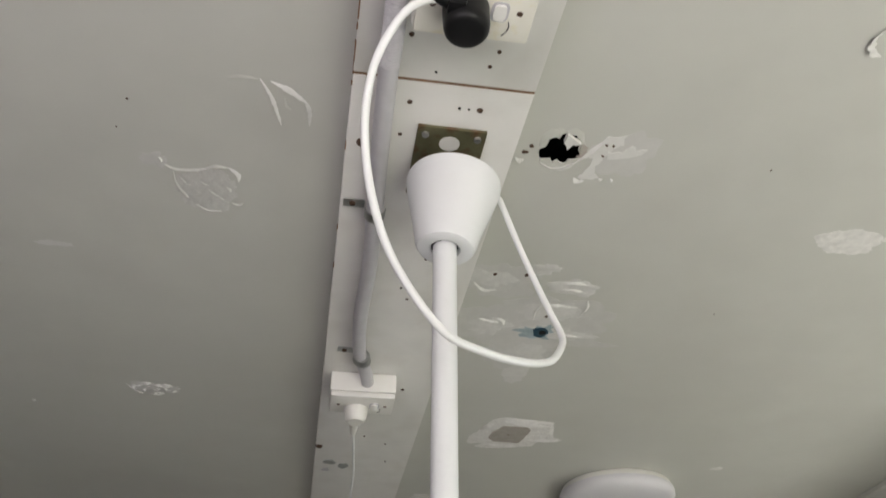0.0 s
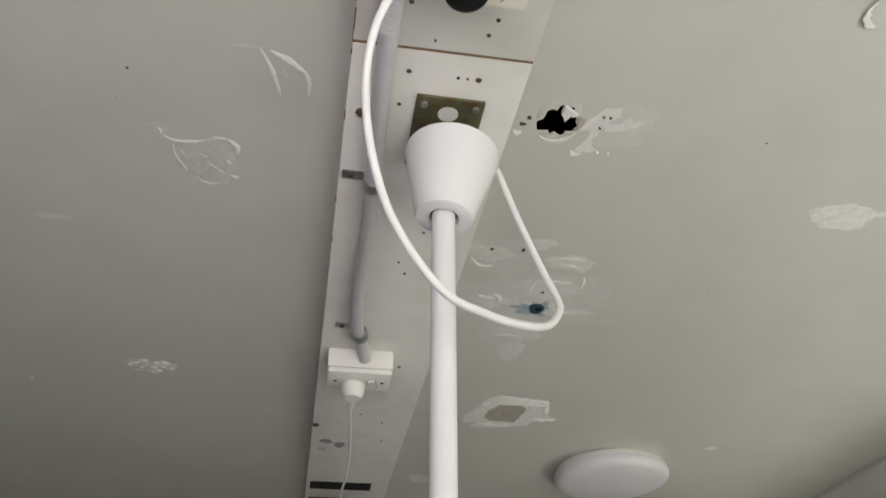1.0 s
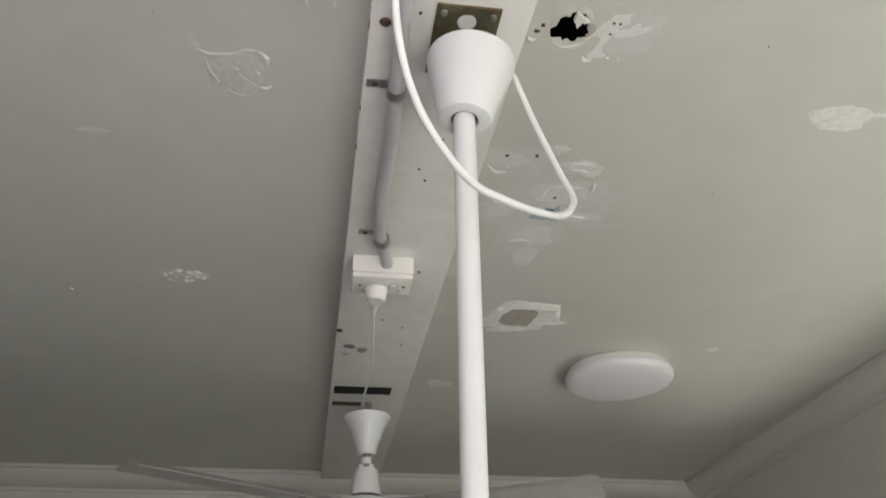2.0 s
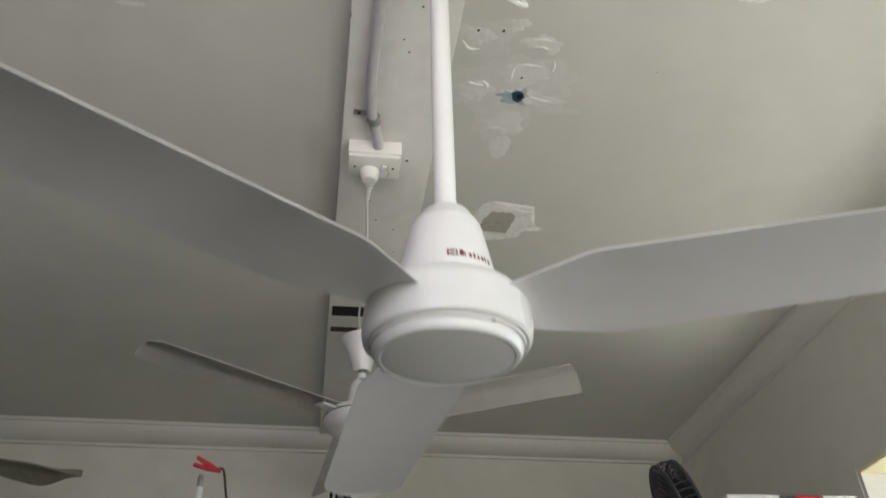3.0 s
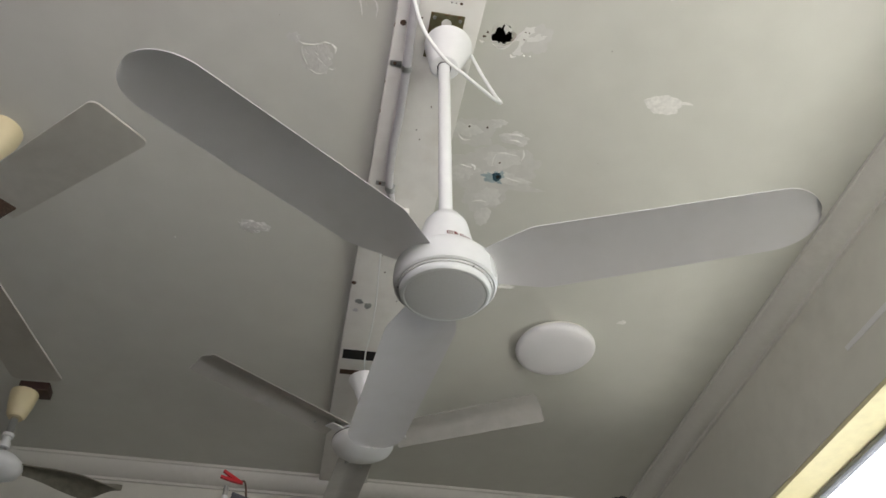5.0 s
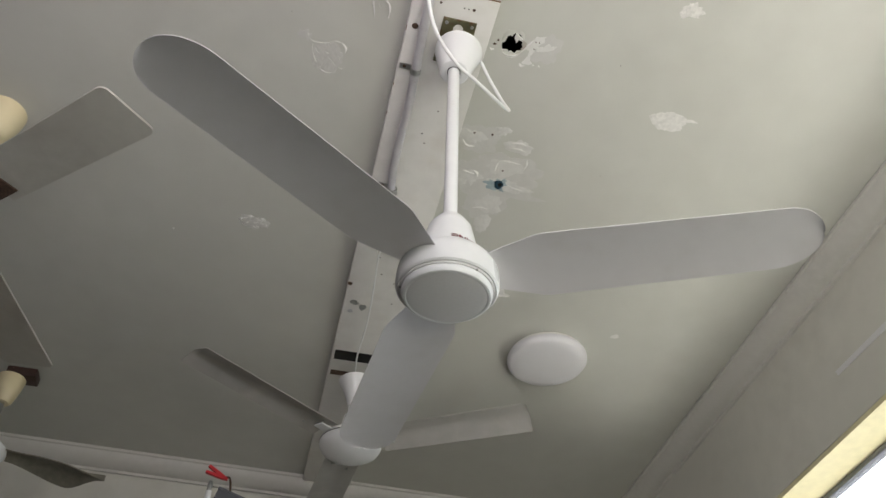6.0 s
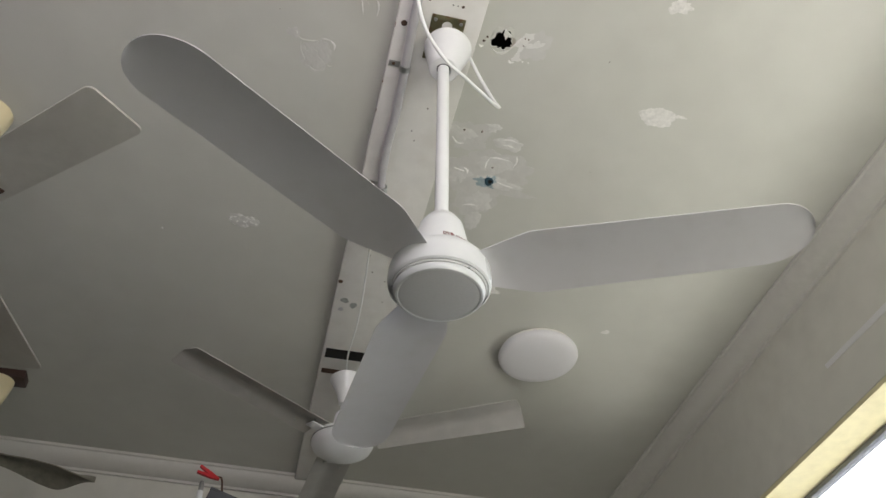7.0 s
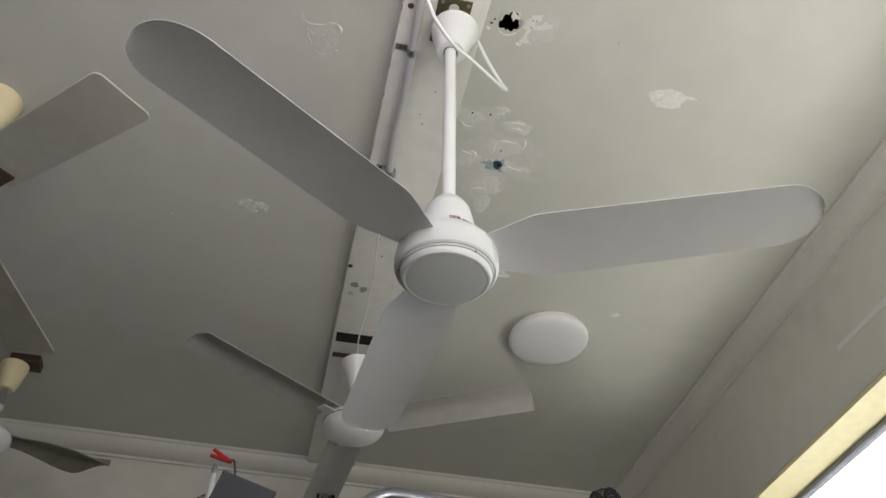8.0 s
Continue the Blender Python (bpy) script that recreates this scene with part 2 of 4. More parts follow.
def wing(edges, pitch, thick=0.0022, camber=0.0, twist=0.0, lift=0.0, across=8, fold=0.0):
    """A fan blade along +x: edges = rows of (radius, low side, high side). pitch raises the +y side, in degrees."""
    bm, rows = bmesh.new(), []
    r0, r1 = edges[0][0], edges[-1][0]
    for r, lo, hi in edges:
        f = (r - r0) / (r1 - r0)
        a = radians(pitch + twist * f)
        row = []
        for side in (1, -1):
            for k in range(across + 1):
                u = k / across
                v = lo + (hi - lo) * u
                c = camber * 4 * u * (1 - u) + (fold * (1 - abs(2 * u - 1)))
                row.append(bm.verts.new((r, v * math.cos(a), v * math.sin(a) + c + lift * f + side * thick / 2)))
        rows.append(row)
    w = across + 1
    for a, b in zip(rows, rows[1:]):
        for k in range(across):
            bm.faces.new((a[k], a[k + 1], b[k + 1], b[k]))
            bm.faces.new((a[w + k], b[w + k], b[w + k + 1], a[w + k + 1]))
        bm.faces.new((a[0], b[0], b[w], a[w]))
        bm.faces.new((a[across], a[w + across], b[w + across], b[across]))
    for row in (rows[0], rows[-1]):
        for k in range(across):
            bm.faces.new((row[k], row[k + 1], row[w + k + 1], row[w + k]))
    return bm


def smoothstep(a, b, x):
    t = min(1, max(0, (x - a) / (b - a)))
    return t * t * (3 - 2 * t)


def joined(*bms):
    out = bms[0]
    for b in bms[1:]:
        me = bpy.data.meshes.new("joint")
        b.to_mesh(me)
        b.free()
        out.from_mesh(me)
        bpy.data.meshes.remove(me)
    return out


def ragged(rng, a, b, turn=0.0, rough=0.25, n=44, at=(0, 0)):
    """An uneven closed outline of about a by b metres."""
    ph = [rng.uniform(0, 6.28) for _ in range(6)]
    out = []
    for i in range(n):
        t = 2 * math.pi * i / n
        f = 1 + rough * (0.45 * math.sin(2 * t + ph[0]) + 0.4 * math.sin(3 * t + ph[1]) + 0.3 * math.sin(5 * t + ph[2]) + 0.3 * math.sin(9 * t + ph[3]) + rng.uniform(-0.35, 0.35))
        x, y = a / 2 * f * math.cos(t), b / 2 * f * math.sin(t)
        out.append((at[0] + x * math.cos(turn) - y * math.sin(turn), at[1] + x * math.sin(turn) + y * math.cos(turn)))
    return out


# ---- structure ----
TOP = 3.0
X0, X1, Y0, Y1 = -5.2, 1.36, -1.50, 2.312
SKEW = 0.034  # the far wall is not quite square to the side wall
HOLE_AT = (0.153, -0.018)
rng = random.Random(4)


def ceiling_sheet():
    bm = bmesh.new()
    outer = [bm.verts.new((x, y, TOP)) for x, y in ((X0 - 0.12, Y0 - 0.12), (X1 + 0.2, Y0 - 0.12), (X1 + 0.2, Y1 + 0.16), (X0 - 0.12, Y1 + 0.16))]
    inner = [bm.verts.new((x, y, TOP)) for x, y in ragged(rng, 0.044, 0.058, 0.3, 0.30, 40, HOLE_AT)]
    edges = [bm.edges.new((ring[i], ring[(i + 1) % len(ring)])) for ring in (outer, inner) for i in range(len(ring))]
    bmesh.ops.triangle_fill(bm, edges=edges, use_beauty=True)
    lip = [bm.verts.new((v.co.x, v.co.y, TOP + 0.003)) for v in inner]
    for i in range(len(lip)):
        j = (i + 1) % len(lip)
        bm.faces.new((inner[i], inner[j], lip[j], lip[i]))
    back = [bm.verts.new((v.co.x, v.co.y, TOP + 0.16)) for v in outer]
    bm.faces.new(back)
    for i in range(4):
        bm.faces.new((outer[i], outer[(i + 1) % 4], back[(i + 1) % 4], back[i]))
    return bm


ceiling = tagged(part("ceiling", ceiling_sheet(), CEILING, smooth=False), "pale satin-painted plaster ceiling with patches and a hole", "ceiling", kind="structure")
part("ceiling_cavity", box(HOLE_AT[0] - 0.2, HOLE_AT[0] + 0.2, HOLE_AT[1] - 0.2, HOLE_AT[1] + 0.2, TOP + 0.125, TOP + 0.15), HOLE, ceiling, "dark cavity behind the broken ceiling", False)
tagged(part("floor", box(X0 - 0.12, X1 + 0.2, Y0 - 0.12, Y1 + 0.16, -0.15, 0.0), FLOOR, smooth=False), "worn beige vinyl floor", "floor", kind="structure")
tagged(part("ground", box(-60, 60, -60, 60, -0.5, -0.2), GROUND, smooth=False), "pale paving outside the window", "ground", kind="structure")
tagged(part("wall_north", prism([(x, Y1 + SKEW * x + d) for x, d in ((X0 - 0.12, 0), (X1 + 0.2, 0), (X1 + 0.2, 0.12), (X0 - 0.12, 0.12))], 0, TOP - 0.002), WALL, smooth=False), "off-white painted plaster wall under the cornice", "wall", kind="structure")
tagged(part("wall_west", box(X0 - 0.12, X0, Y0, Y1 + SKEW * X0 - 0.002, 0, TOP - 0.002), DIMWALL, smooth=False), "unseen plaster wall, darkened to cut bounced light", "wall", kind="structure")

# side wall with the window opening
WY0, WY1, WZ0, WZ1, DEEP = -0.30, 1.285, 1.50, 2.510, 0.20
east = box(X1, X1 + DEEP, Y0, WY0, 0, TOP - 0.002)
box(X1, X1 + DEEP, WY1, Y1 + SKEW * X1 - 0.002, 0, TOP - 0.002, bm=east)
box(X1, X1 + DEEP, WY0, WY1, 0, WZ0, bm=east)
box(X1, X1 + DEEP, WY0, WY1, WZ1, TOP - 0.002, bm=east)
wall_east = tagged(part("wall_east", east, WALL, smooth=False), "off-white painted wall with a wide bright window", "wall", kind="structure")
# slanting shadow line on the wall, put in as a thin grey strip
part("filler_strip", prism([(0.30, 2.655), (0.66, 2.668), (0.665, 2.685), (0.30, 2.676)], 0, 0.003), CAPGREY, wall_east, "thin grey strip standing in for a shadow line")
strip = wall_east.children[-1]
strip.matrix_basis = Matrix(((0, 0, -1, X1 + 0.0005), (1, 0, 0, 0), (0, 1, 0, 0), (0, 0, 0, 1)))
part("filler_patch", prism(ragged(rng, 0.10, 0.17, 0.1, 0.2, 30, (0.70, 2.76)), 0, 0.002), PLASTER, wall_east, "smooth pale filler patch")
wall_east.children[-1].matrix_basis = strip.matrix_basis

# wall behind, with its high window openings
SX0, SX1, SZ1 = -1.60, 1.30, 2.82
south = box(X0 - 0.12, SX0, Y0 - 0.12, Y0, 0, TOP - 0.002)
box(SX1, X1 + 0.2, Y0 - 0.12, Y0, 0, TOP - 0.002, bm=south)
box(SX0, SX1, Y0 - 0.12, Y0, SZ1, TOP - 0.002, bm=south)
box(SX0, -0.10, Y0 - 0.12, Y0, 0, 2.05, bm=south)
box(0.10, SX1, Y0 - 0.12, Y0, 0, 0.95, bm=south)
box(-0.10, 0.10, Y0 - 0.12, Y0, 0, SZ1, bm=south)
tagged(part("wall_south", south, DIMWALL, smooth=False), "unseen wall darkened to cut bounced light, with one tall and one high window", "wall", kind="structure")

window = thing("window_1", (X1, 0, 0), "wide aluminium window with a cream timber head, blown out by daylight", "window", kind="structure")
part("window_head", box(0.002, 0.165, WY0, WY1, WZ1 - 0.016, WZ1 - 0.001), WOODHEAD, window, "cream timber head lining")
part("window_sill", box(-0.04, 0.165, WY0, WY1, WZ0 + 0.001, WZ0 + 0.025, 0.004), WOODHEAD, window)
part("window_jamb", box(0.002, 0.165, WY1 - 0.016, WY1 - 0.001, WZ0 + 0.026, WZ1 - 0.017), CORNICE, window)
for x0, x1, y0, y1, z0, z1 in ((0.125, 0.155, WY0, WY1 - 0.017, WZ1 - 0.034, WZ1 - 0.017), (0.125, 0.155, WY1 - 0.036, WY1 - 0.017, WZ0 + 0.026, WZ1 - 0.035), (0.125, 0.155, WY0, WY1 - 0.037, WZ0 + 0.026, WZ0 + 0.050), (0.127, 0.153, 0.47, 0.50, WZ0 + 0.0505, WZ1 - 0.0345)):
    part("window_frame", box(x0, x1, y0, y1, z0, z1, 0.003), FRAMEDARK, window)
pane = part("pane", box(0.138, 0.142, WY0 + 0.002, WY1 - 0.037, WZ0 + 0.051, WZ1 - 0.035), GLASS, window, "clear glass", False)
pane.visible_shadow = False
tagged(part("backdrop", box(6.0, 6.05, -6.0, 8.0, 0.2, 9.0), SKYGLOW, smooth=False), "bright hazy sky and distance outside the window", "sky", kind="structure")

# coved cornices
REACH_C = 0.078
COVE = [(0, 0), (0, -0.011), (-0.007, -0.015), (-0.010, -0.026), (-0.020, -0.043), (-0.036, -0.057), (-0.054, -0.064), (-0.064, -0.066), (-0.066, -0.076), (-0.078, -0.076), (-0.078, 0)]


def cornice(a, b, inward):
    bm, a, b, n = bmesh.new(), Vector(a), Vector(b), Vector(inward)
    rows = [[bm.verts.new(end + n * (REACH_C + d) + Vector((0, 0, z))) for d, z in COVE] for end in (a, b)]
    for i in range(len(COVE)):
        j = (i + 1) % len(COVE)
        bm.faces.new((rows[0][i], rows[0][j], rows[1][j], rows[1][i]))
    bm.faces.new(rows[0])
    bm.faces.new(rows[1])
    return bm


for a, b, n in (((X0, Y1 + SKEW * X0 - 0.0005, TOP - 0.001), (X1, Y1 + SKEW * X1 - 0.0005, TOP - 0.001), (0, -1, 0)),
                ((X1 - 0.0005, Y0, TOP - 0.001), (X1 - 0.0005, Y1 + SKEW * X1 - REACH_C - 0.001, TOP - 0.001), (-1, 0, 0))):
    tagged(part("cornice", cornice(a, b, n), CORNICE), "white coved plaster cornice", "cornice", kind="structure")

# ---- ceiling patches ----
def feathered(outline, thick):
    """A skim of filler that thins out to nothing at its edge."""
    bm = bmesh.new()
    cx, cy = sum(x for x, _ in outline) / len(outline), sum(y for _, y in outline) / len(outline)
    rings = []
    for f, d in ((1.0, 0.00012), (0.86, 0.45 * thick), (0.6, 0.8 * thick), (0.3, thick)):
        rings.append([bm.verts.new((cx + (x - cx) * f, cy + (y - cy) * f, TOP - d * rng.uniform(0.85, 1.1))) for x, y in outline])
    n = len(outline)
    for p, q in zip(rings, rings[1:]):
        for k in range(n):
            bm.faces.new((p[k], p[(k + 1) % n], q[(k + 1) % n], q[k]))
    bm.faces.new(rings[-1])
    back = [bm.verts.new((v.co.x, v.co.y, TOP - 0.00002)) for v in rings[0]]
    for k in range(n):
        bm.faces.new((rings[0][k], rings[0][(k + 1) % n], back[(k + 1) % n], back[k]))
    bm.faces.new(back)
    return bm


def patch(a, b, at, turn=0.0, rough=0.25, mat=PLASTER, thick=0.0015, label="rough white filler patch", name="filler_patch", n=44):
    return part(name, feathered(ragged(rng, a, b, turn, rough, n, at), thick), mat, ceiling, label)


def sliver(points, width, thick=0.0022, mat=FLAKE, label="lifted edge of peeling paint"):
    """A curled, tapering flake of paint along a line on the ceiling."""
    line = glide([(x, y, TOP) for x, y in points], 7)
    bm, rows = bmesh.new(), []
    for i, q in enumerate(line):
        f = i / (len(line) - 1)
        d = (line[min(i + 1, len(line) - 1)] - line[max(i - 1, 0)]).normalized()
        s = Vector((-d.y, d.x, 0))
        w = width * (0.25 + math.sin(math.pi * f)) * rng.uniform(0.6, 1.2)
        h = thick * (0.3 + math.sin(math.pi * f)) * rng.uniform(0.7, 1.2)
        rows.append([bm.verts.new(q + s * w * u + Vector((0, 0, -h * v))) for u, v in ((-0.5, 0.02), (-0.1, 0.55), (0.5, 1.0), (0.45, 0.8), (0.0, 0.3), (-0.2, 0.0))])
    for a, b in zip(rows, rows[1:]):
        for k in range(6):
            bm.faces.new((a[k], a[(k + 1) % 6], b[(k + 1) % 6], b[k]))
    bm.faces.new(rows[0])
    bm.faces.new(rows[-1])
    return part("paint_flake", bm, mat, ceiling, label)


# peeling paint beside the board
sliver([(-0.224, -0.085), (-0.212, -0.06), (-0.205, -0.035), (-0.200, -0.012)], 0.004)
sliver([(-0.212, -0.083), (-0.190, -0.072), (-0.168, -0.052)], 0.005)
sliver([(-0.172, -0.058), (-0.166, -0.04), (-0.166, -0.015)], 0.004)
sliver([(-0.262, -0.082), (-0.245, -0.086), (-0.226, -0.084)], 0.003, 0.0010, CEILING)
sliver([(-0.196, -0.058), (-0.194, -0.046), (-0.188, -0.040)], 0.003, 0.0010, CEILING)
patch(0.030, 0.030, (-0.362, 0.075), 0.0, 0.3, SKIM, 0.0006, "thin skim of filler")
patch(0.085, 0.09, (-0.300, 0.130), 0.2, 0.15, PEEL, 0.0016, "skim of filler under peeling paint")
for pts, w in ((((-0.350, 0.083), (-0.335, 0.090), (-0.310, 0.088), (-0.298, 0.084)), 0.004), (((-0.300, 0.085), (-0.284, 0.077), (-0.268, 0.079)), 0.005), (((-0.268, 0.078), (-0.256, 0.090), (-0.256, 0.106)), 0.007),
               (((-0.340, 0.096), (-0.338, 0.118), (-0.328, 0.140), (-0.320, 0.155)), 0.003), (((-0.332, 0.104), (-0.325, 0.116), (-0.315, 0.122)), 0.003), (((-0.308, 0.108), (-0.300, 0.114), (-0.292, 0.117)), 0.003),
               (((-0.302, 0.116), (-0.292, 0.130), (-0.282, 0.140), (-0.272, 0.152)), 0.003), (((-0.274, 0.116), (-0.268, 0.122), (-0.267, 0.130)), 0.006), (((-0.268, 0.152), (-0.258, 0.154), (-0.250, 0.148)), 0.005),
               (((-0.318, 0.158), (-0.300, 0.172), (-0.280, 0.170)), 0.002), (((-0.356, 0.068), (-0.352, 0.074), (-0.353, 0.080)), 0.002)):
    sliver(pts, w * 0.62, 0.0018, FLAKE if w > 0.0065 else CEILING)
patch(0.085, 0.055, (-0.445, 0.757), 0.05, 0.25, FILM, 0.002, "cluster of flaking paint", "paint_flake")
for k in range(6):
    a, b = 1.047 * k, 1.047 * k + rng.uniform(0.45, 0.8)
    sliver([(-0.445 + q * math.cos(t), 0.757 + 0.62 * q * math.sin(t)) for t, q in ((a, rng.uniform(0.034, 0.044)), ((a + b) / 2, 0.041), (b, rng.uniform(0.034, 0.044)))], 0.006, 0.003)
for k in range(15):
    x, y = -0.445 + rng.uniform(-0.040, 0.036), 0.757 + rng.uniform(-0.024, 0.024)
    sliver([(x, y), (x + rng.uniform(-0.012, 0.012), y + rng.uniform(-0.01, 0.01)), (x + rng.uniform(-0.02, 0.02), y + rng.uniform(-0.012, 0.012))], 0.005, 0.003)
patch(0.05, 0.014, (-0.53, 0.285), 0.0, 0.2, FILM, 0.0006)
patch(0.008, 0.008, (-0.685, 0.842), 0, 0.3, FLAKE, 0.002)
for x, y, q in ((0.52, 0.34, 0.0022), (-0.38, -0.03, 0.0035), (-0.40, 0.02, 0.002), (0.44, -0.02, 0.003)):
    patch(q, q, (x, y), 0, 0.3, RUST, 0.0012, "small dark speck", "speck", 10)
# round the hole
patch(0.085, 0.080, (0.238, -0.020), 0.1, 0.22, SKIM, 0.0005, "thin skim of plaster beside the hole")


def shape(points, thick, mat, label, name="filler_patch", wobble=0.0018):
    """A flake with the given corners, its edge broken up finely."""
    pts = []
    for (x0, y0), (x1, y1) in zip(points, points[1:] + points[:1]):
        n = max(2, int(math.hypot(x1 - x0, y1 - y0) / 0.006))
        for k in range(n):
            f = k / n
            pts.append((x0 + (x1 - x0) * f + rng.uniform(-wobble, wobble), y0 + (y1 - y0) * f + rng.uniform(-wobble, wobble)))
    return part(name, feathered(pts, thick) if mat == PLASTER else prism(pts, TOP - thick, TOP - 0.0002), mat, ceiling, label, mat == PLASTER)


def ring_flake(r0, r1, a0, a1, drop, mat=FLAKE):
    """A lifted rim of paint along part of the hole's edge."""
    bm, rows = bmesh.new(), []
    for k in range(13):
        a = radians(a0 + (a1 - a0) * k / 12)
        w = math.sin(math.pi * k / 12)
        q0, q1 = r0 * rng.uniform(0.94, 1.05), (r0 + (r1 - r0) * (0.3 + 0.7 * w)) * rng.uniform(0.95, 1.06)
        rows.append([bm.verts.new((HOLE_AT[0] + q * math.cos(a) * 0.86, HOLE_AT[1] + q * math.sin(a), TOP - d)) for q, d in ((q0, drop * w + 0.001), (q1, 0.0002), (q1, -0.001), (q0, drop * w * 0.6 - 0.001))])
    for p, q in zip(rows, rows[1:]):
        for k in range(4):
            bm.faces.new((p[k], p[(k + 1) % 4], q[(k + 1) % 4], q[k]))
    bm.faces.new(rows[0])
    bm.faces.new(rows[-1])
    return part("paint_flake", bm, mat, ceiling, "paint curling away round the hole")


ring_flake(0.034, 0.039, 20, 150, 0.0010)
ring_flake(0.033, 0.043, 185, 262, 0.0012, CEILING)
ring_flake(0.033, 0.042, 268, 330, 0.0012, CEILING)
ring_flake(0.030, 0.040, 335, 380, 0.0015, PAPER)
shape([(0.152, -0.052), (0.163, -0.044), (0.173, -0.038), (0.167, -0.034), (0.163, -0.036), (0.159, -0.024), (0.156, -0.032), (0.152, -0.036)], 0.006, FLAKE, "pale shard of torn plasterboard", "torn_shard", 0.0008)
shape([(0.186, -0.010), (0.197, -0.036), (0.208, -0.052), (0.230, -0.056), (0.226, -0.034), (0.214, -0.022), (0.206, 0.012), (0.214, 0.028), (0.196, 0.036), (0.188, 0.026), (0.198, 0.010), (0.200, -0.012)], 0.0009, FLAKE, "torn white plaster beside the hole", "filler_patch", 0.003)
shape([(0.214, -0.022), (0.232, -0.026), (0.240, -0.040), (0.250, -0.032), (0.262, -0.033), (0.250, -0.020), (0.232, -0.012), (0.218, -0.010)], 0.0015, FLAKE, "torn white plaster beside the hole", "filler_patch", 0.002)
sliver([(0.180, 0.000), (0.192, -0.022), (0.205, -0.046)], 0.004, 0.003, FLAKE)
sliver([(0.184, 0.032), (0.190, 0.038), (0.200, 0.036)], 0.005, 0.002, FLAKE)
for x, y in ((0.208, -0.036), (0.217, -0.036), (0.209, -0.016), (0.236, 0.030), (0.220, 0.030)):
    patch(0.0045, 0.0035, (x, y), 0.3, 0.4, RUST if y < 0 else FLAKE, 0.0036, "brown nail hole", "nail_hole", 12)
patch(0.009, 0.006, (0.108, -0.008), 0.5, 0.4, RUST, 0.002, "brown nail hole", "nail_hole", 16)
patch(0.006, 0.006, (0.114, -0.020), 0.5, 0.5, RUST, 0.002, "brown nail hole", "nail_hole", 14)
sliver([(0.098, 0.004), (0.104, 0.008), (0.110, 0.006)], 0.004, 0.003, FLAKE)
# patched row of old fixings
for a, b, at, t, r in ((0.21, 0.15, (0.245, 0.40), 0.1, 0.22), (0.14, 0.10, (0.135, 0.29), 0.2, 0.28), (0.16, 0.12, (0.165, 0.42), 0.0, 0.22), (0.12, 0.13, (0.225, 0.52), 0.2, 0.2), (0.20, 0.05, (0.275, 0.455), 0.05, 0.3)):
    patch(a, b, at, t, r, SKIM, 0.0004, "thin faint skim of filler")
for a, b, at, t, r in ((0.075, 0.05, (0.125, 0.285), 0.2, 0.3), (0.05, 0.025, (0.205, 0.25), -0.2, 0.4), (0.075, 0.05, (0.262, 0.295), 0.1, 0.25),
                       (0.10, 0.07, (0.245, 0.375), 0.0, 0.25), (0.075, 0.06, (0.150, 0.43), 0.1, 0.3), (0.14, 0.045, (0.265, 0.44), 0.0, 0.3),
                       (0.09, 0.07, (0.235, 0.52), 0.4, 0.25), (0.05, 0.075, (0.235, 0.60), -0.1, 0.15), (0.045, 0.05, (0.105, 0.672), 0.0, 0.3)):
    patch(a, b, at, t, r, FILM)
for pts in (((0.222, 0.352), (0.25, 0.348), (0.285, 0.352)), ((0.235, 0.285), (0.262, 0.278), (0.285, 0.284)), ((0.24, 0.30), (0.265, 0.298), (0.285, 0.305)),
            ((0.158, 0.402), (0.172, 0.41), (0.176, 0.43)), ((0.130, 0.408), (0.150, 0.412), (0.168, 0.415)), ((0.262, 0.432), (0.29, 0.440), (0.322, 0.446)), ((0.225, 0.350), (0.219, 0.372), (0.222, 0.40)),
            ((0.296, 0.33), (0.302, 0.35), (0.298, 0.372)), ((0.10, 0.30), (0.118, 0.318), (0.14, 0.318)), ((0.19, 0.545), (0.215, 0.535), (0.24, 0.54))):
    sliver(pts, 0.0042, 0.0026)
for x, y in ((0.128, 0.272), (0.178, 0.268), (0.240, 0.385)):
    patch(0.007, 0.007, (x, y), 0, 0.3, RUST, 0.0035, "brown nail hole", "nail_hole", 14)
patch(0.075, 0.050, (0.240, 0.440), 0.1, 0.35, BLUESTAIN, 0.0019, "blue-smeared filler")
part("wall_plug", prism(ragged(rng, 0.027, 0.030, 0.2, 0.16, 30, (0.243, 0.437)), TOP - 0.0036, TOP - 0.0004), BLUE, ceiling, "dark blue plastic wall plug", False)
part("plug_hole", prism(ragged(rng, 0.013, 0.013, 0.2, 0.2, 16, (0.246, 0.436)), TOP - 0.0042, TOP - 0.0008), HOLE, ceiling, "hole in the wall plug", False)
# square patch with torn paper in the middle
shape([(0.205, 0.905), (0.222, 0.865), (0.238, 0.812), (0.262, 0.798), (0.330, 0.806), (0.372, 0.812), (0.378, 0.850), (0.392, 0.892), (0.412, 0.898), (0.408, 0.908), (0.370, 0.908), (0.352, 0.945), (0.300, 0.958), (0.255, 0.968), (0.225, 0.962), (0.236, 0.942), (0.205, 0.945)], 0.0016, PLASTER, "square trowelled filler patch", wobble=0.003)
for pts in (((0.262, 0.800), (0.31, 0.808), (0.372, 0.816)), ((0.262, 0.815), (0.31, 0.823), (0.375, 0.832)), ((0.368, 0.820), (0.374, 0.85), (0.384, 0.880)), ((0.235, 0.935), (0.285, 0.945), (0.320, 0.935)), ((0.33, 0.905), (0.37, 0.902), (0.41, 0.904)), ((0.222, 0.87), (0.232, 0.845), (0.245, 0.835))):
    sliver(pts, 0.010, 0.0035, PLASTER, "ridge of trowelled filler")
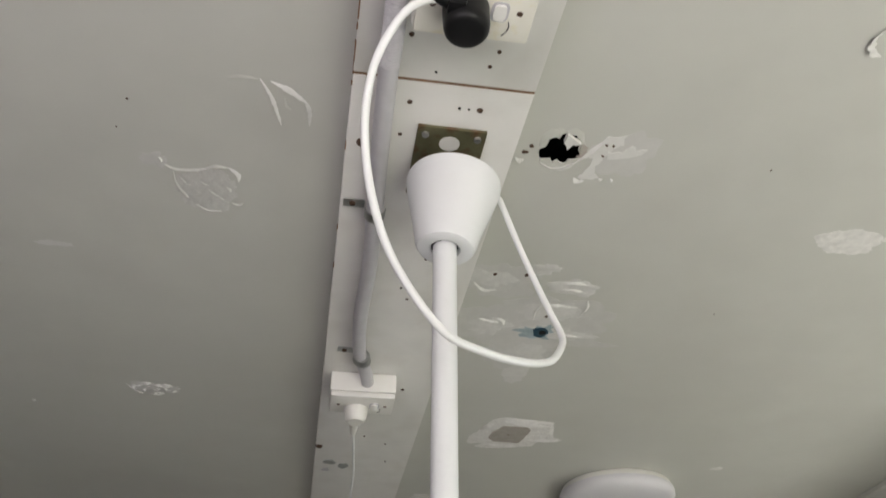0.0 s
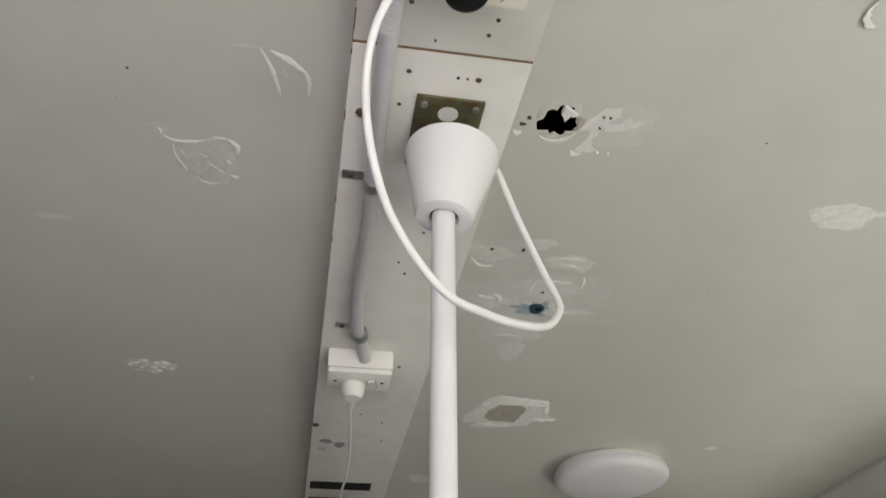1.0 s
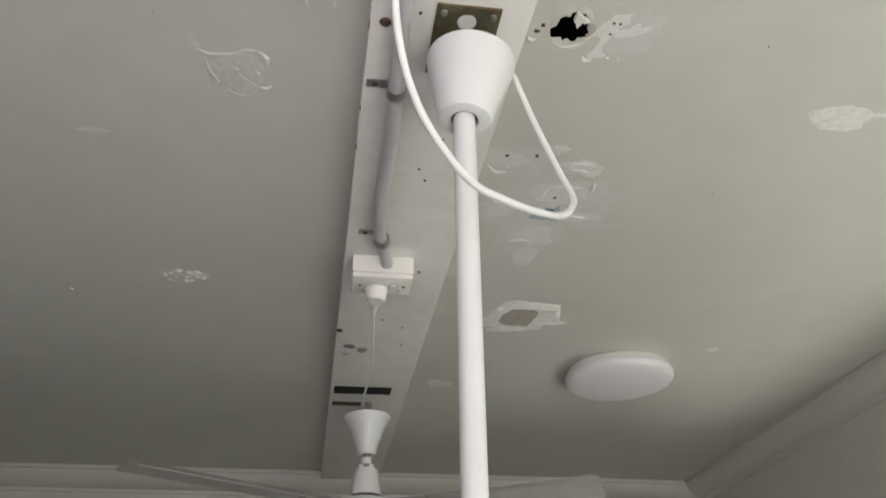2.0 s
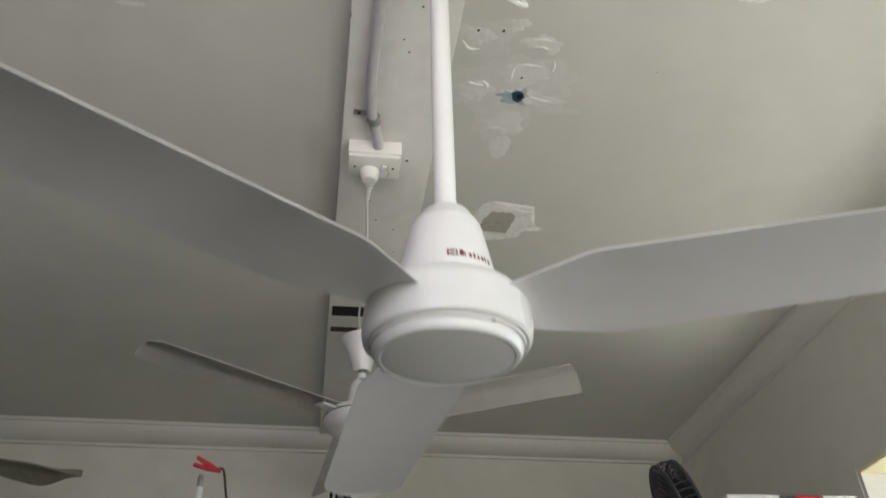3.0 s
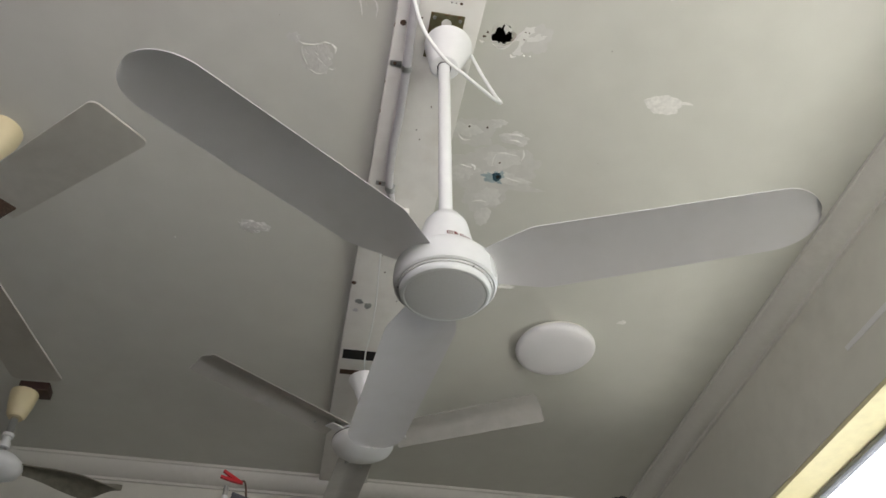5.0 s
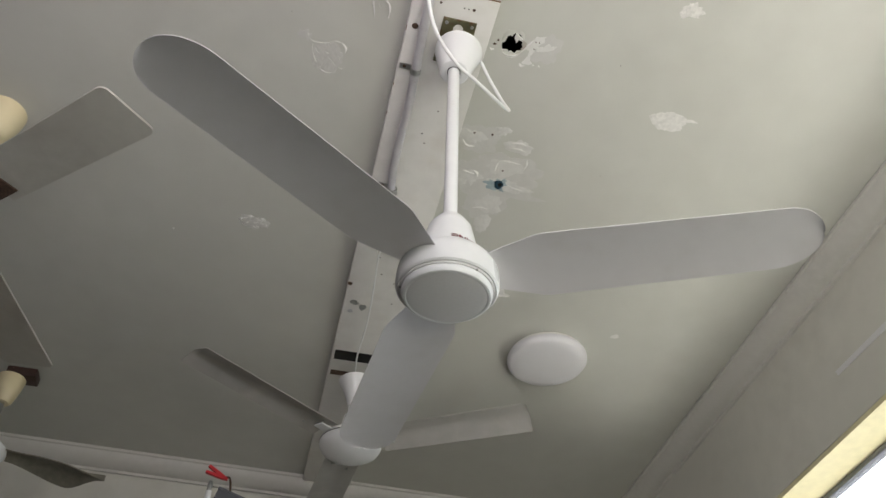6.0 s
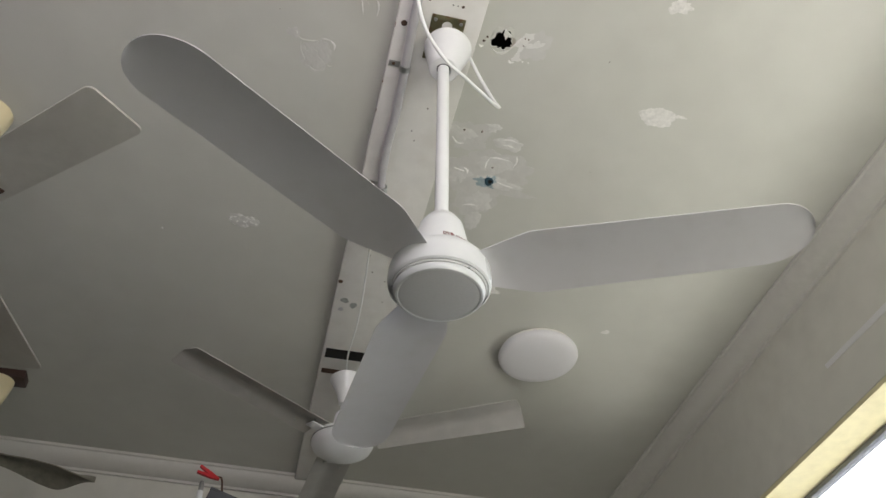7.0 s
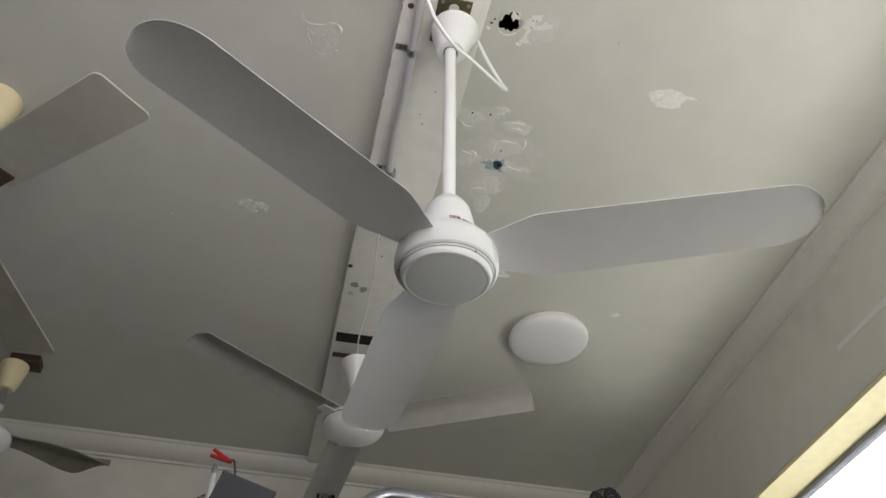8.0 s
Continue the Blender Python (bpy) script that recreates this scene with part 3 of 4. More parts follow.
shape([(0.246, 0.905), (0.250, 0.870), (0.268, 0.838), (0.318, 0.838), (0.330, 0.852), (0.322, 0.905), (0.318, 0.925), (0.262, 0.922)], 0.0026, PAPER, "torn brown plasterboard paper", "torn_paper", 0.0012)
patch(0.007, 0.007, (0.286, 0.881), 0, 0.3, RUST, 0.0035, "brown nail hole", "nail_hole", 14)
patch(0.105, 0.060, (0.632, 0.115), 0.15, 0.16, PLASTER, 0.0006, "smeared white filler patch", n=70)
sliver([(0.668, 0.105), (0.690, 0.100), (0.712, 0.102)], 0.008, 0.0012, PLASTER, "ridge of trowelled filler")
patch(0.05, 0.045, (0.552, -0.205), 0.15, 0.35, PLASTER, 0.0014)
sliver([(0.455, -0.262), (0.448, -0.245), (0.455, -0.228), (0.47, -0.222)], 0.008, 0.004)
patch(0.08, 0.05, (0.165, 1.318), 0.0, 0.3, PLASTER, 0.0008)
patch(0.03, 0.02, (0.83, 1.02), 0.0, 0.3, PLASTER, 0.0006)

# ---- mounting board along the ceiling ----
BOTTOM = 2.970
board_run = thing("mounting_board", (0, 0, 0), "white-painted board screwed along the ceiling, with raw brown joints", "board", kind="structure", turn=0.36)
part("plank", box(-0.120, 0.086, Y0 + 0.02, -0.1385, BOTTOM, TOP - 0.001, 0.0015), BOARD, board_run)
part("plank", box(-0.120, 0.086, -0.1345, Y1 - REACH_C - 0.006, BOTTOM, TOP - 0.001, 0.0015), BOARD, board_run)
part("raw_joint", box(-0.1205, 0.0855, -0.1384, -0.1346, BOTTOM + 0.0008, TOP - 0.002), RAWEDGE, board_run, "raw brown chipboard edge in the joint")
edge = bmesh.new()
y = -0.60
while y < 0.25:
    w = rng.uniform(0.003, 0.05) * (1.0 if y < -0.13 else 0.35)
    steps = max(2, int(w / 0.004))
    for k in range(steps):
        box(-0.1208 - rng.uniform(0, 0.0004), -0.1195, y + w * k / steps, y + w * (k + 1) / steps, BOTTOM - 0.0003, BOTTOM + rng.uniform(0.001, 0.006), bm=edge)
    y += w + (rng.uniform(0.004, 0.04) if y < -0.13 else rng.uniform(0.04, 0.16))
part("chipped_edge", edge, RAWEDGE, board_run, "chipped brown edge", False)
for x, y, r in ((0.046, -0.241, 0.0034), (0.034, -0.190, 0.003), (0.028, -0.168, 0.003), (-0.029, -0.152, 0.0018), (0.006, -0.101, 0.0022), (0.017, -0.101, 0.0018),
                (0.030, -0.101, 0.0045), (-0.052, -0.103, 0.0038), (-0.057, -0.049, 0.003), (-0.073, -0.104, 0.0025), (-0.017, 0.287, 0.0022), (-0.004, 0.318, 0.0026),
                (0.010, 0.206, 0.0026), (0.026, 0.636, 0.0042), (-0.027, 0.864, 0.003), (0.02, 0.90, 0.0025), (0.03, 1.0, 0.0025), (-0.045, 0.79, 0.002), (-0.062, -0.20, 0.0035)):
    o = part("screw_hole", lathe([(0, -0.0004), (r * 0.5, -0.0005), (r * 0.72, -0.0012), (r * 0.9, 0.0003), (0, 0.0003)], 14), RUST if r > 0.0024 else HOLE, board_run)
    o.matrix_basis = board_run.matrix_basis.inverted() @ pose(x, y, BOTTOM)
# rebated slots, old fixing marks
for x0, x1, y0, y1, mat in ((-0.119, 0.034, 1.285, 1.338, HOLE), (-0.120, -0.040, 1.405, 1.432, RUST)):
    o = part("slot", box(x0, x1, y0, y1, BOTTOM - 0.0012, BOTTOM + 0.001), mat, board_run, "dark open slot in the board", False)
    o.matrix_basis = board_run.matrix_basis.inverted()
for x, y, a, b in ((-0.093, 1.019, 0.030, 0.022), (-0.062, 1.038, 0.022, 0.030), (-0.100, 1.065, 0.018, 0.016)):
    o = part("glue_mark", prism(ragged(rng, a, b, 0.1, 0.2, 20, (x, y)), BOTTOM - 0.0012, BOTTOM + 0.0004), GALV if a > 0.02 else CONDUIT, board_run, "grey leftover fixing", False)
    o.matrix_basis = board_run.matrix_basis.inverted()
for x, y in ((-0.119, 0.93), (-0.117, -0.315), (-0.100, -0.028)):
    o = part("rusty_screw", lathe([(0, -0.004), (0.006, -0.003), (0.008, 0.0), (0.008, 0.003), (0, 0.003)], 14), RUST, board_run)
    o.matrix_basis = board_run.matrix_basis.inverted() @ pose(x, y, BOTTOM)

# ---- the large white ceiling fan ----
def blade_edges(r0, r1, root, width, tip_round, skew=0.0, n=60, flare=0.12, taper=0.0):
    """Rows of a blade that swells from its root and ends in a rounded tip."""
    rows = []
    for i in range(n + 1):
        f = i / n
        f = 1 - (1 - f) ** 1.6
        r = r0 + (r1 - r0) * f
        half = (root + (width - root) * min(1.0, (r - r0) / flare)) / 2 * (1.02 - taper * f)
        lo, hi = -half, half
        for sign, rad in ((-1, tip_round[0]), (1, tip_round[1])):
            d = r - (r1 - rad)
            if d > 0:
                cut = rad - math.sqrt(max(0.0, rad * rad - d * d))
                if sign < 0:
                    lo += cut * min(1.0, half / rad * 0.98)
                else:
                    hi -= cut * min(1.0, half / rad * 0.98)
        if hi - lo < 0.004:
            mid = (hi + lo) / 2
            lo, hi = mid - 0.002, mid + 0.002
        rows.append((r, lo + skew * (f - 0.4), hi + skew * (f - 0.4)))
    return rows


FAN_Z = 2.186
fan = thing("ceiling_fan", (0, 0, 0), "white three-blade ceiling fan with a long downrod hung under the board", "ceiling fan", "ceiling fans")
ROD = 0.0138
part("downrod", lathe([(0, 2.32), (ROD, 2.32), (ROD, 2.955), (0, 2.955)], 36), FANWHITE, fan, "long white steel downrod")
canopy = part("canopy", lathe([(0.0165, 2.850), (0.018, 2.8445), (0.026, 2.843), (0.033, 2.8455), (0.0365, 2.852), (0.0385, 2.862), (0.0565, 2.930), (0.0585, 2.940), (0.0580, 2.9445),
                               (0.0560, 2.9440), (0.0545, 2.930), (0.0365, 2.864), (0.0165, 2.856), (0.0165, 2.850)], 64), FANWHITE, fan, "white conical canopy cup")
canopy.matrix_basis = Matrix.Translation((0.001, 0.000, 2.846)) @ Matrix.Rotation(radians(6.0), 4, "Y") @ Matrix.Translation((0, 0, -2.85))
part("grommet", lathe([(0.0140, 2.844), (0.0158, 2.844), (0.0158, 2.862), (0.0140, 2.862), (0.0140, 2.844)], 32), RUBBER, fan)
plate = part("mounting_plate", box(-0.043, 0.040, -0.070, 0.055, BOTTOM - 0.0045, BOTTOM - 0.0005, 0.001), BRASSY, fan, "greenish passivated steel mounting plate")
for x, y in ((-0.033, -0.058), (0.030, -0.058)):
    part("bolt", lathe([(0, -0.004), (0.004, -0.0035), (0.0045, 0), (0, 0)], 12, at=(x, y, BOTTOM - 0.0045)), GALV, plate)
part("plate_hole", lathe([(0, -0.0006), (0.0125, -0.0006), (0.0125, 0.0), (0, 0.0)], 28, at=(-0.002, -0.045, BOTTOM - 0.0046)), BOARD, plate)
part("hanger_bracket", joined(box(-0.022, -0.018, -0.016, 0.016, 2.915, 2.9655), box(0.018, 0.022, -0.016, 0.016, 2.915, 2.9655), box(-0.018, 0.018, -0.016, 0.016, 2.958, 2.9655)), GALV, fan)
# motor and blades hang a little askew under the rod
HEAD = Matrix.Translation((0, 0, 2.30)) @ Matrix.Rotation(radians(4.5), 4, "X") @ Matrix.Translation((0, 0, -2.30))
SWEEP = Matrix.Translation((0, 0.006, FAN_Z)) @ Matrix.Rotation(radians(1.8), 4, "X") @ Matrix.Translation((0, 0, -FAN_Z))
cup = part("motor_cup", lathe([(ROD, 2.327), (0.019, 2.327), (0.026, 2.324), (0.031, 2.318), (0.0335, 2.311), (0.0375, 2.308), (0.0415, 2.301), (0.0440, 2.291), (0.0575, 2.230), (0.0580, 2.2250), (0.054, 2.2240), (ROD, 2.2240)], 72), FANWHITE, fan, "white tapered motor cover")
seam = part("seam", lathe([(0.020, 2.2239), (0.0535, 2.2239), (0.0535, 2.2200), (0.020, 2.2200)], 56), GROOVE, fan, "dark gap under the motor cover")
motor = part("motor_housing", lathe([(0.020, 2.2199), (0.060, 2.2198), (0.071, 2.2170), (0.081, 2.2110), (0.0885, 2.202), (0.0925, 2.190), (0.0940, 2.175), (0.0940, 2.162), (0.0925, 2.1545), (0.0890, 2.1515), (0.0860, 2.1525), (0.020, 2.1525)], 84), FANWHITE, fan, "round white motor housing")
part("groove_ring", lathe([(0.070, 2.1524), (0.0858, 2.1524), (0.0850, 2.1490), (0.070, 2.1490)], 64), CAPGREY, motor)
part("end_cap", lathe([(0.02, 2.1500), (0.0815, 2.1490), (0.0828, 2.1460), (0.0815, 2.1405), (0.0785, 2.1370), (0.0745, 2.1362), (0.0728, 2.1372), (0.02, 2.1372)], 72), FANWHITE, motor, "white rounded end cap")
part("cap_insert", lathe([(0, 2.1348), (0.030, 2.1350), (0.066, 2.1358), (0.0722, 2.1370), (0, 2.1371)], 64), CAPGREY, motor, "flat pale grey cap insert")
for k in range(3):
    a = radians(-65 + 120 * k)
    part("screw", lathe([(0, -0.0022), (0.0022, -0.0018), (0.0026, 0), (0, 0)], 10, at=(0.0842 * math.cos(a), 0.0842 * math.sin(a), 2.1500)), GALV, motor)
# maker's mark as plain bars in dark red
mark = bmesh.new()


def bar(a0, a1, z0, z1):
    n, rows = 4, []
    for i in range(n + 1):
        a = radians(a0 + (a1 - a0) * i / n)
        rows.append([mark.verts.new(((0.0440 + (2.291 - z) * 0.2315 + e) * math.cos(a), (0.0440 + (2.291 - z) * 0.2315 + e) * math.sin(a), z)) for z, e in ((z0, 0.0001), (z1, 0.0001), (z1, 0.0006), (z0, 0.0006))])
    for p, q in zip(rows, rows[1:]):
        for k in range(4):
            mark.faces.new((p[k], p[(k + 1) % 4], q[(k + 1) % 4], q[k]))
    mark.faces.new(rows[0])
    mark.faces.new(rows[-1])


for a0, a1, z0, z1 in ((-98, -96.5, 2.2345, 2.2425), (-88, -86.5, 2.2345, 2.2425), (-98, -86.5, 2.2412, 2.2425), (-98, -86.5, 2.2345, 2.2358), (-95, -90, 2.2378, 2.2392)):
    bar(a0, a1, z0, z1)
for k, (w, h) in enumerate(((6.5, 0.0085), (2.0, 0.006), (4.0, 0.006), (3.0, 0.0075), (3.0, 0.006), (4.0, 0.006), (2.0, 0.0085), (3.5, 0.006))):
    bar(-84 + k * 5.6, -84 + k * 5.6 + w * 0.72, 2.2350, 2.2350 + h * 0.9)
mark_part = part("print_mark", mark, LOGO, fan, "dark red printed bars on the cover", False)
PITCH, DROP, FIRST, REACH = -8.5, -0.006, 95.4, 0.645
blade_bm = wing(blade_edges(0.042, REACH, 0.056, 0.145, (0.060, 0.082), 0.0, flare=0.13, taper=0.10), PITCH, 0.0013, camber=0.004, twist=4.0, lift=DROP)
for k in range(3):
    if k == 0:
        blade = part("blade", blade_bm, BLADEWHITE, fan, "long white enamelled metal blade with a rounded tip")
    else:
        blade = new("blade", blade.data)
        blade.parent = fan
        tagged(blade, "long white enamelled metal blade with a rounded tip")
    blade.matrix_basis = SWEEP @ pose(0, 0, FAN_Z, 0, 0, FIRST + 120 * k)


for o in (cup, seam, motor, mark_part):
    o.matrix_basis = HEAD
fan.matrix_basis = Matrix.Translation((0.005, 0, 2.95)) @ Matrix.Rotation(radians(0.78), 4, "Y") @ Matrix.Translation((0, 0, -2.95))


# ---- power point with the black plug, and its looped cord ----
def power_point(name, at, plate_mat, label):
    """Surface socket on a mounting block, face down; origin at the middle of the block's top."""
    t = thing(name, at, label, "power point", "power points")
    part("mounting_block", box(-0.0585, 0.0585, -0.037, 0.037, -0.037, -0.0005, 0.003), GPO, t, "white mounting block")
    face = part("face_plate", box(-0.0570, 0.0570, -0.0355, 0.0355, -0.0475, -0.0375, 0.0035), plate_mat, t)
    for x in (-0.042, 0.042):
        part("fixing_screw", lathe([(0, -0.0005), (0.0026, -0.0005), (0.0036, 0.0012), (0, 0.0012)], 12, at=(x, 0, -0.0480)), RUST, face)
    rocker = [(0.0225 + 0.0062 * (abs(math.cos(a)) ** 0.6) * (1 if math.cos(a) > 0 else -1), 0.0088 * (abs(math.sin(a)) ** 0.6) * (1 if math.sin(a) > 0 else -1)) for a in (2 * math.pi * q / 28 for q in range(28))]
    part("switch", prism(rocker, -0.0508, -0.0476), GPO, face)
    part("hairline_crack", tube(glide([(0.0330, 0.010, -0.0477), (0.0345, 0.016, -0.0477), (0.0335, 0.022, -0.0477), (0.0295, 0.028, -0.0477)], 5), 0.0005, 6), GROOVE, face)
    part("switch_surround", prism([(0.0225 + (x - 0.0225) * 1.42, y * 1.30) for x, y in rocker], -0.0482, -0.0476), CONDUIT, face)
    return t


gpo_near = power_point("power_point", (-0.0095, -0.278, BOTTOM), GPOYELLOW, "yellowed single power point on a white block with a black plug")
lip = bmesh.new()
for k in range(26):
    x = -0.056 + 0.0043 * k
    box(x, x + 0.0043, -0.0368 - rng.uniform(0, 0.0006), -0.0340, -0.0376 - rng.uniform(0.0002, 0.0030) * (1 if k % 5 else 0.2), -0.0374, bm=lip)
part("broken_lip", lip, PAPER, gpo_near, "ragged grey-brown break along the face plate", False)
gpo_far = power_point("power_point", (-0.0500, 0.613, BOTTOM), GPO, "white single power point on a mounting block, holding a white plug")
plug = thing("plug_top", (-0.0195, -0.276, BOTTOM - 0.048), "round black three-pin plug on the yellowed power point", "plug")
part("plug_body", joined(lathe([(0, -0.0345), (0.0150, -0.0340), (0.0188, -0.0325), (0.0212, -0.0290), (0.0222, -0.022), (0.0225, 0.0), (0, 0.0)], 40),
                         box(-0.0215, -0.002, -0.0255, -0.004, -0.024, -0.002, 0.007)), BLACK, plug, "glossy black moulded plug")
part("strain_relief", tube([(-0.018, -0.017, -0.013), (-0.028, -0.021, -0.013), (-0.034, -0.023, -0.013)], lambda f: 0.0078 - 0.0020 * f, 14), BLACK, plug)
cord_line = glide([(-0.050, -0.295, BOTTOM - 0.061), (-0.070, -0.292, 2.900), (-0.087, -0.280, 2.882), (-0.1025, -0.258, 2.848), (-0.106, -0.228, 2.805), (-0.095, -0.198, 2.750),
                   (-0.070, -0.170, 2.698), (-0.025, -0.144, 2.650), (0.020, -0.118, 2.644), (0.065, -0.082, 2.656), (0.103, -0.045, 2.679), (0.128, -0.012, 2.716), (0.1335, 0.002, 2.740),
                   (0.126, 0.010, 2.772), (0.112, 0.012, 2.815), (0.096, 0.013, 2.865), (0.083, 0.012, 2.908), (0.074, 0.011, 2.934), (0.060, 0.008, 2.940)], 8)
cord = thing("fan_cord", (0, 0, 0), "white flexible cord looping from the black plug to the fan canopy", "cord")
part("sheath", tube(cord_line, 0.0040, 12), CORD, cord)
part("end_sleeve", tube(cord_line[-9:-4], 0.0046, 12), CONDUIT, cord, "grey sleeve where the cord enters the canopy")
part("entry_collar", tube(cord_line[:3], 0.0044, 12), CORD, cord)
plug_far = thing("plug_top", (-0.059, 0.628, BOTTOM - 0.048), "white moulded plug with ribbed strain relief in the power point", "plug")
part("plug_body", joined(lathe([(0, -0.026), (0.014, -0.0255), (0.019, -0.020), (0.0215, -0.004), (0.0215, 0.0), (0, 0.0)], 32), box(-0.011, 0.011, 0.008, 0.030, -0.022, -0.003, 0.004)), GPO, plug_far)
part("strain_relief", tube(even([(0, 0.028, -0.012), (0, 0.085, -0.013)], 0.003), lambda f: 0.0100 - 0.0050 * f, 14, ribs=(0.0014, 2)), GPO, plug_far)
far_line = glide([(-0.059, 0.700, BOTTOM - 0.061), (-0.055, 0.76, 2.915), (-0.048, 0.86, 2.922), (-0.041, 0.98, 2.925), (-0.040, 1.10, 2.918), (-0.044, 1.22, 2.922), (-0.040, 1.31, 2.935), (-0.035, 1.36, 2.945), (-0.030, 1.39, 2.940), (-0.026, 1.405, 2.930)], 8)
far_cord = thing("fan_cord", (0, 0, 0), "thin white cord running along the board to the far fan", "cord")
part("sheath", tube(far_line, 0.0028, 10), CORD, far_cord)
part("end_sleeve", tube(far_line[-12:-4], 0.0036, 10), CONDUIT, far_cord, "grey sleeve at the far canopy")

# ---- conduits ----
main_line = even(glide([(-0.083, -1.4, 2.956), (-0.083, -1.0, 2.956), (-0.0825, -0.40, 2.956), (-0.082, -0.18, 2.956), (-0.079, -0.03, 2.956), (-0.074, 0.10, 2.956), (-0.071, 0.22, 2.956), (-0.073, 0.34, 2.956), (-0.070, 0.43, 2.956), (-0.063, 0.490, 2.956), (-0.049, 0.545, 2.953), (-0.043, 0.577, 2.950)], 12), 0.0022)
pipe = thing("conduit", (0, 0, 0), "grey conduit clipped along the board to the power point", "conduit", "conduits")
part("corrugated_length", tube([q for q in main_line if -1.2 < q.y < -0.17], 0.0120, 14, ribs=(0.0011, 1)), CONDUIT, pipe, "corrugated grey plastic conduit")
part("smooth_length", tube([q for q in main_line if q.y >= -0.175][::3], 0.0112, 14), CONDUIT, pipe, "smooth grey plastic conduit")
part("collar", tube([(-0.0605, 0.488, 2.956), (-0.0570, 0.506, 2.955)], 0.0135, 14), GALV, pipe)
tagged(part("conduit", tube(even([(0.0, -1.2, 2.957), (-0.002, -0.40, 2.957), (-0.002, -0.316, 2.955)], 0.0022), 0.0110, 14, ribs=(0.0018, 1)), CONDUIT), "grey corrugated conduit entering the yellowed power point", "conduit")
for x, y, turn in ((-0.0845, 0.088, 0.0), (-0.071, 0.494, 6.0)):
    clip = thing("conduit_saddle", (x, y, BOTTOM), "galvanised half-saddle clip over the grey conduit", "clip", "conduit clips", turn=turn)
    part("tab", box(-0.032, -0.004, -0.008, 0.008, -0.0022, -0.0004, 0.0006), GALV, clip)
    part("clip_screw", lathe([(0, -0.003), (0.0035, -0.0025), (0.0045, 0), (0, 0)], 12, at=(-0.020, 0, -0.0022)), RUST, clip)
    arc = bmesh.new()
    rows = []
    for i in range(13):
        a = math.pi * i / 12
        rows.append([arc.verts.new((0.010 - r * math.cos(a), y2, -0.013 - (r * math.sin(a) if r * math.sin(a) > 0 else 0))) for r, y2 in ((0.0128, -0.008), (0.0128, 0.008), (0.0140, 0.008), (0.0140, -0.008))])
    for p, q in zip(rows, rows[1:]):
        for k in range(4):
            arc.faces.new((p[k], p[(k + 1) % 4], q[(k + 1) % 4], q[k]))
    arc.faces.new(rows[0])
    arc.faces.new(rows[-1])
    part("strap", arc, GALV, clip)

# ---- flush ceiling light ----
light = thing("ceiling_light", (0.629, 1.176, TOP), "round white flush ceiling light, switched off", "ceiling light")
part("base_ring", lathe([(0, -0.0005), (0.132, -0.0005), (0.136, -0.006), (0.136, -0.014), (0, -0.014)], 64), GPO, light)
part("diffuser", lathe([(0.136, -0.014), (0.1410, -0.0155), (0.1430, -0.021), (0.1425, -0.030), (0.138, -0.037), (0.128, -0.042), (0.105, -0.0475), (0.07, -0.0505), (0.03, -0.0515), (0, -0.052)], 72), LAMPWHITE, light, "domed white acrylic diffuser")

# ---- second white fan, further along the board ----
F2 = (-0.022, 1.402)
fan2 = thing("ceiling_fan", (F2[0], F2[1], -0.016), "older white three-blade ceiling fan with ribbed blades and a short rod", "ceiling fan", "ceiling fans")
part("canopy", lathe([(0.012, 2.838), (0.022, 2.836), (0.026, 2.842), (0.030, 2.862), (0.045, 2.905), (0.062, 2.936), (0.064, 2.942), (0.061, 2.943), (0.042, 2.912), (0.026, 2.868), (0.012, 2.846)], 48), FANWHITE, fan2, "white flared canopy")
part("downrod", lathe([(0, 2.78), (0.0095, 2.78), (0.0095, 2.983), (0, 2.983)], 20), GALV, fan2)
part("coupling", joined(lathe([(0, 2.812), (0.014, 2.812), (0.014, 2.828), (0, 2.828)], 20), box(-0.020, 0.020, -0.006, 0.006, 2.797, 2.812, 0.002)), FANWHITE, fan2)
part("motor_cup", lathe([(0, 2.800), (0.022, 2.800), (0.030, 2.797), (0.034, 2.788), (0.040, 2.745), (0.043, 2.728), (0, 2.728)], 48), FANWHITE, fan2)
part("seam", lathe([(0, 2.7279), (0.040, 2.7279), (0.040, 2.719), (0, 2.719)], 40), GROOVE, fan2)
m2 = part("motor_housing", lathe([(0, 2.7188), (0.045, 2.7188), (0.075, 2.714), (0.098, 2.703), (0.105, 2.690), (0.105, 2.676), (0.098, 2.662), (0.080, 2.650), (0.055, 2.642), (0.020, 2.638), (0, 2.638)], 64), FANWHITE, fan2, "dished white motor housing")
part("rim_groove", lathe([(0.100, 2.6895), (0.1057, 2.688), (0.1057, 2.685), (0.100, 2.6835)], 56), GROOVE, m2)
b2_rows = [(0.112 + 0.520 * i / 18, -0.064 - 0.005 * i / 18, 0.064 + 0.005 * i / 18) for i in range(19)]
b2_rows += [(0.632 + 0.010 * math.sin(a), -0.059 - 0.010 * math.cos(a), 0.059 + 0.010 * math.cos(a)) for a in (0.5, 1.0, 1.5)]
b2 = wing(b2_rows, -8.0, 0.0018, fold=0.018, across=6)
bl = part("blade", b2, BLADEOLD, fan2, "dusty white folded metal blade with a square end")
nk = part("blade_arm", box(0.080, 0.150, -0.020, 0.020, 0.0010, 0.006, 0.0015), FANWHITE, fan2)
rivets = [part("rivet", lathe([(0, -0.004), (0.0035, -0.0035), (0.004, 0), (0, 0.004)], 10), GALV, bl) for _ in range(2)]
blades2 = [(bl, nk)]
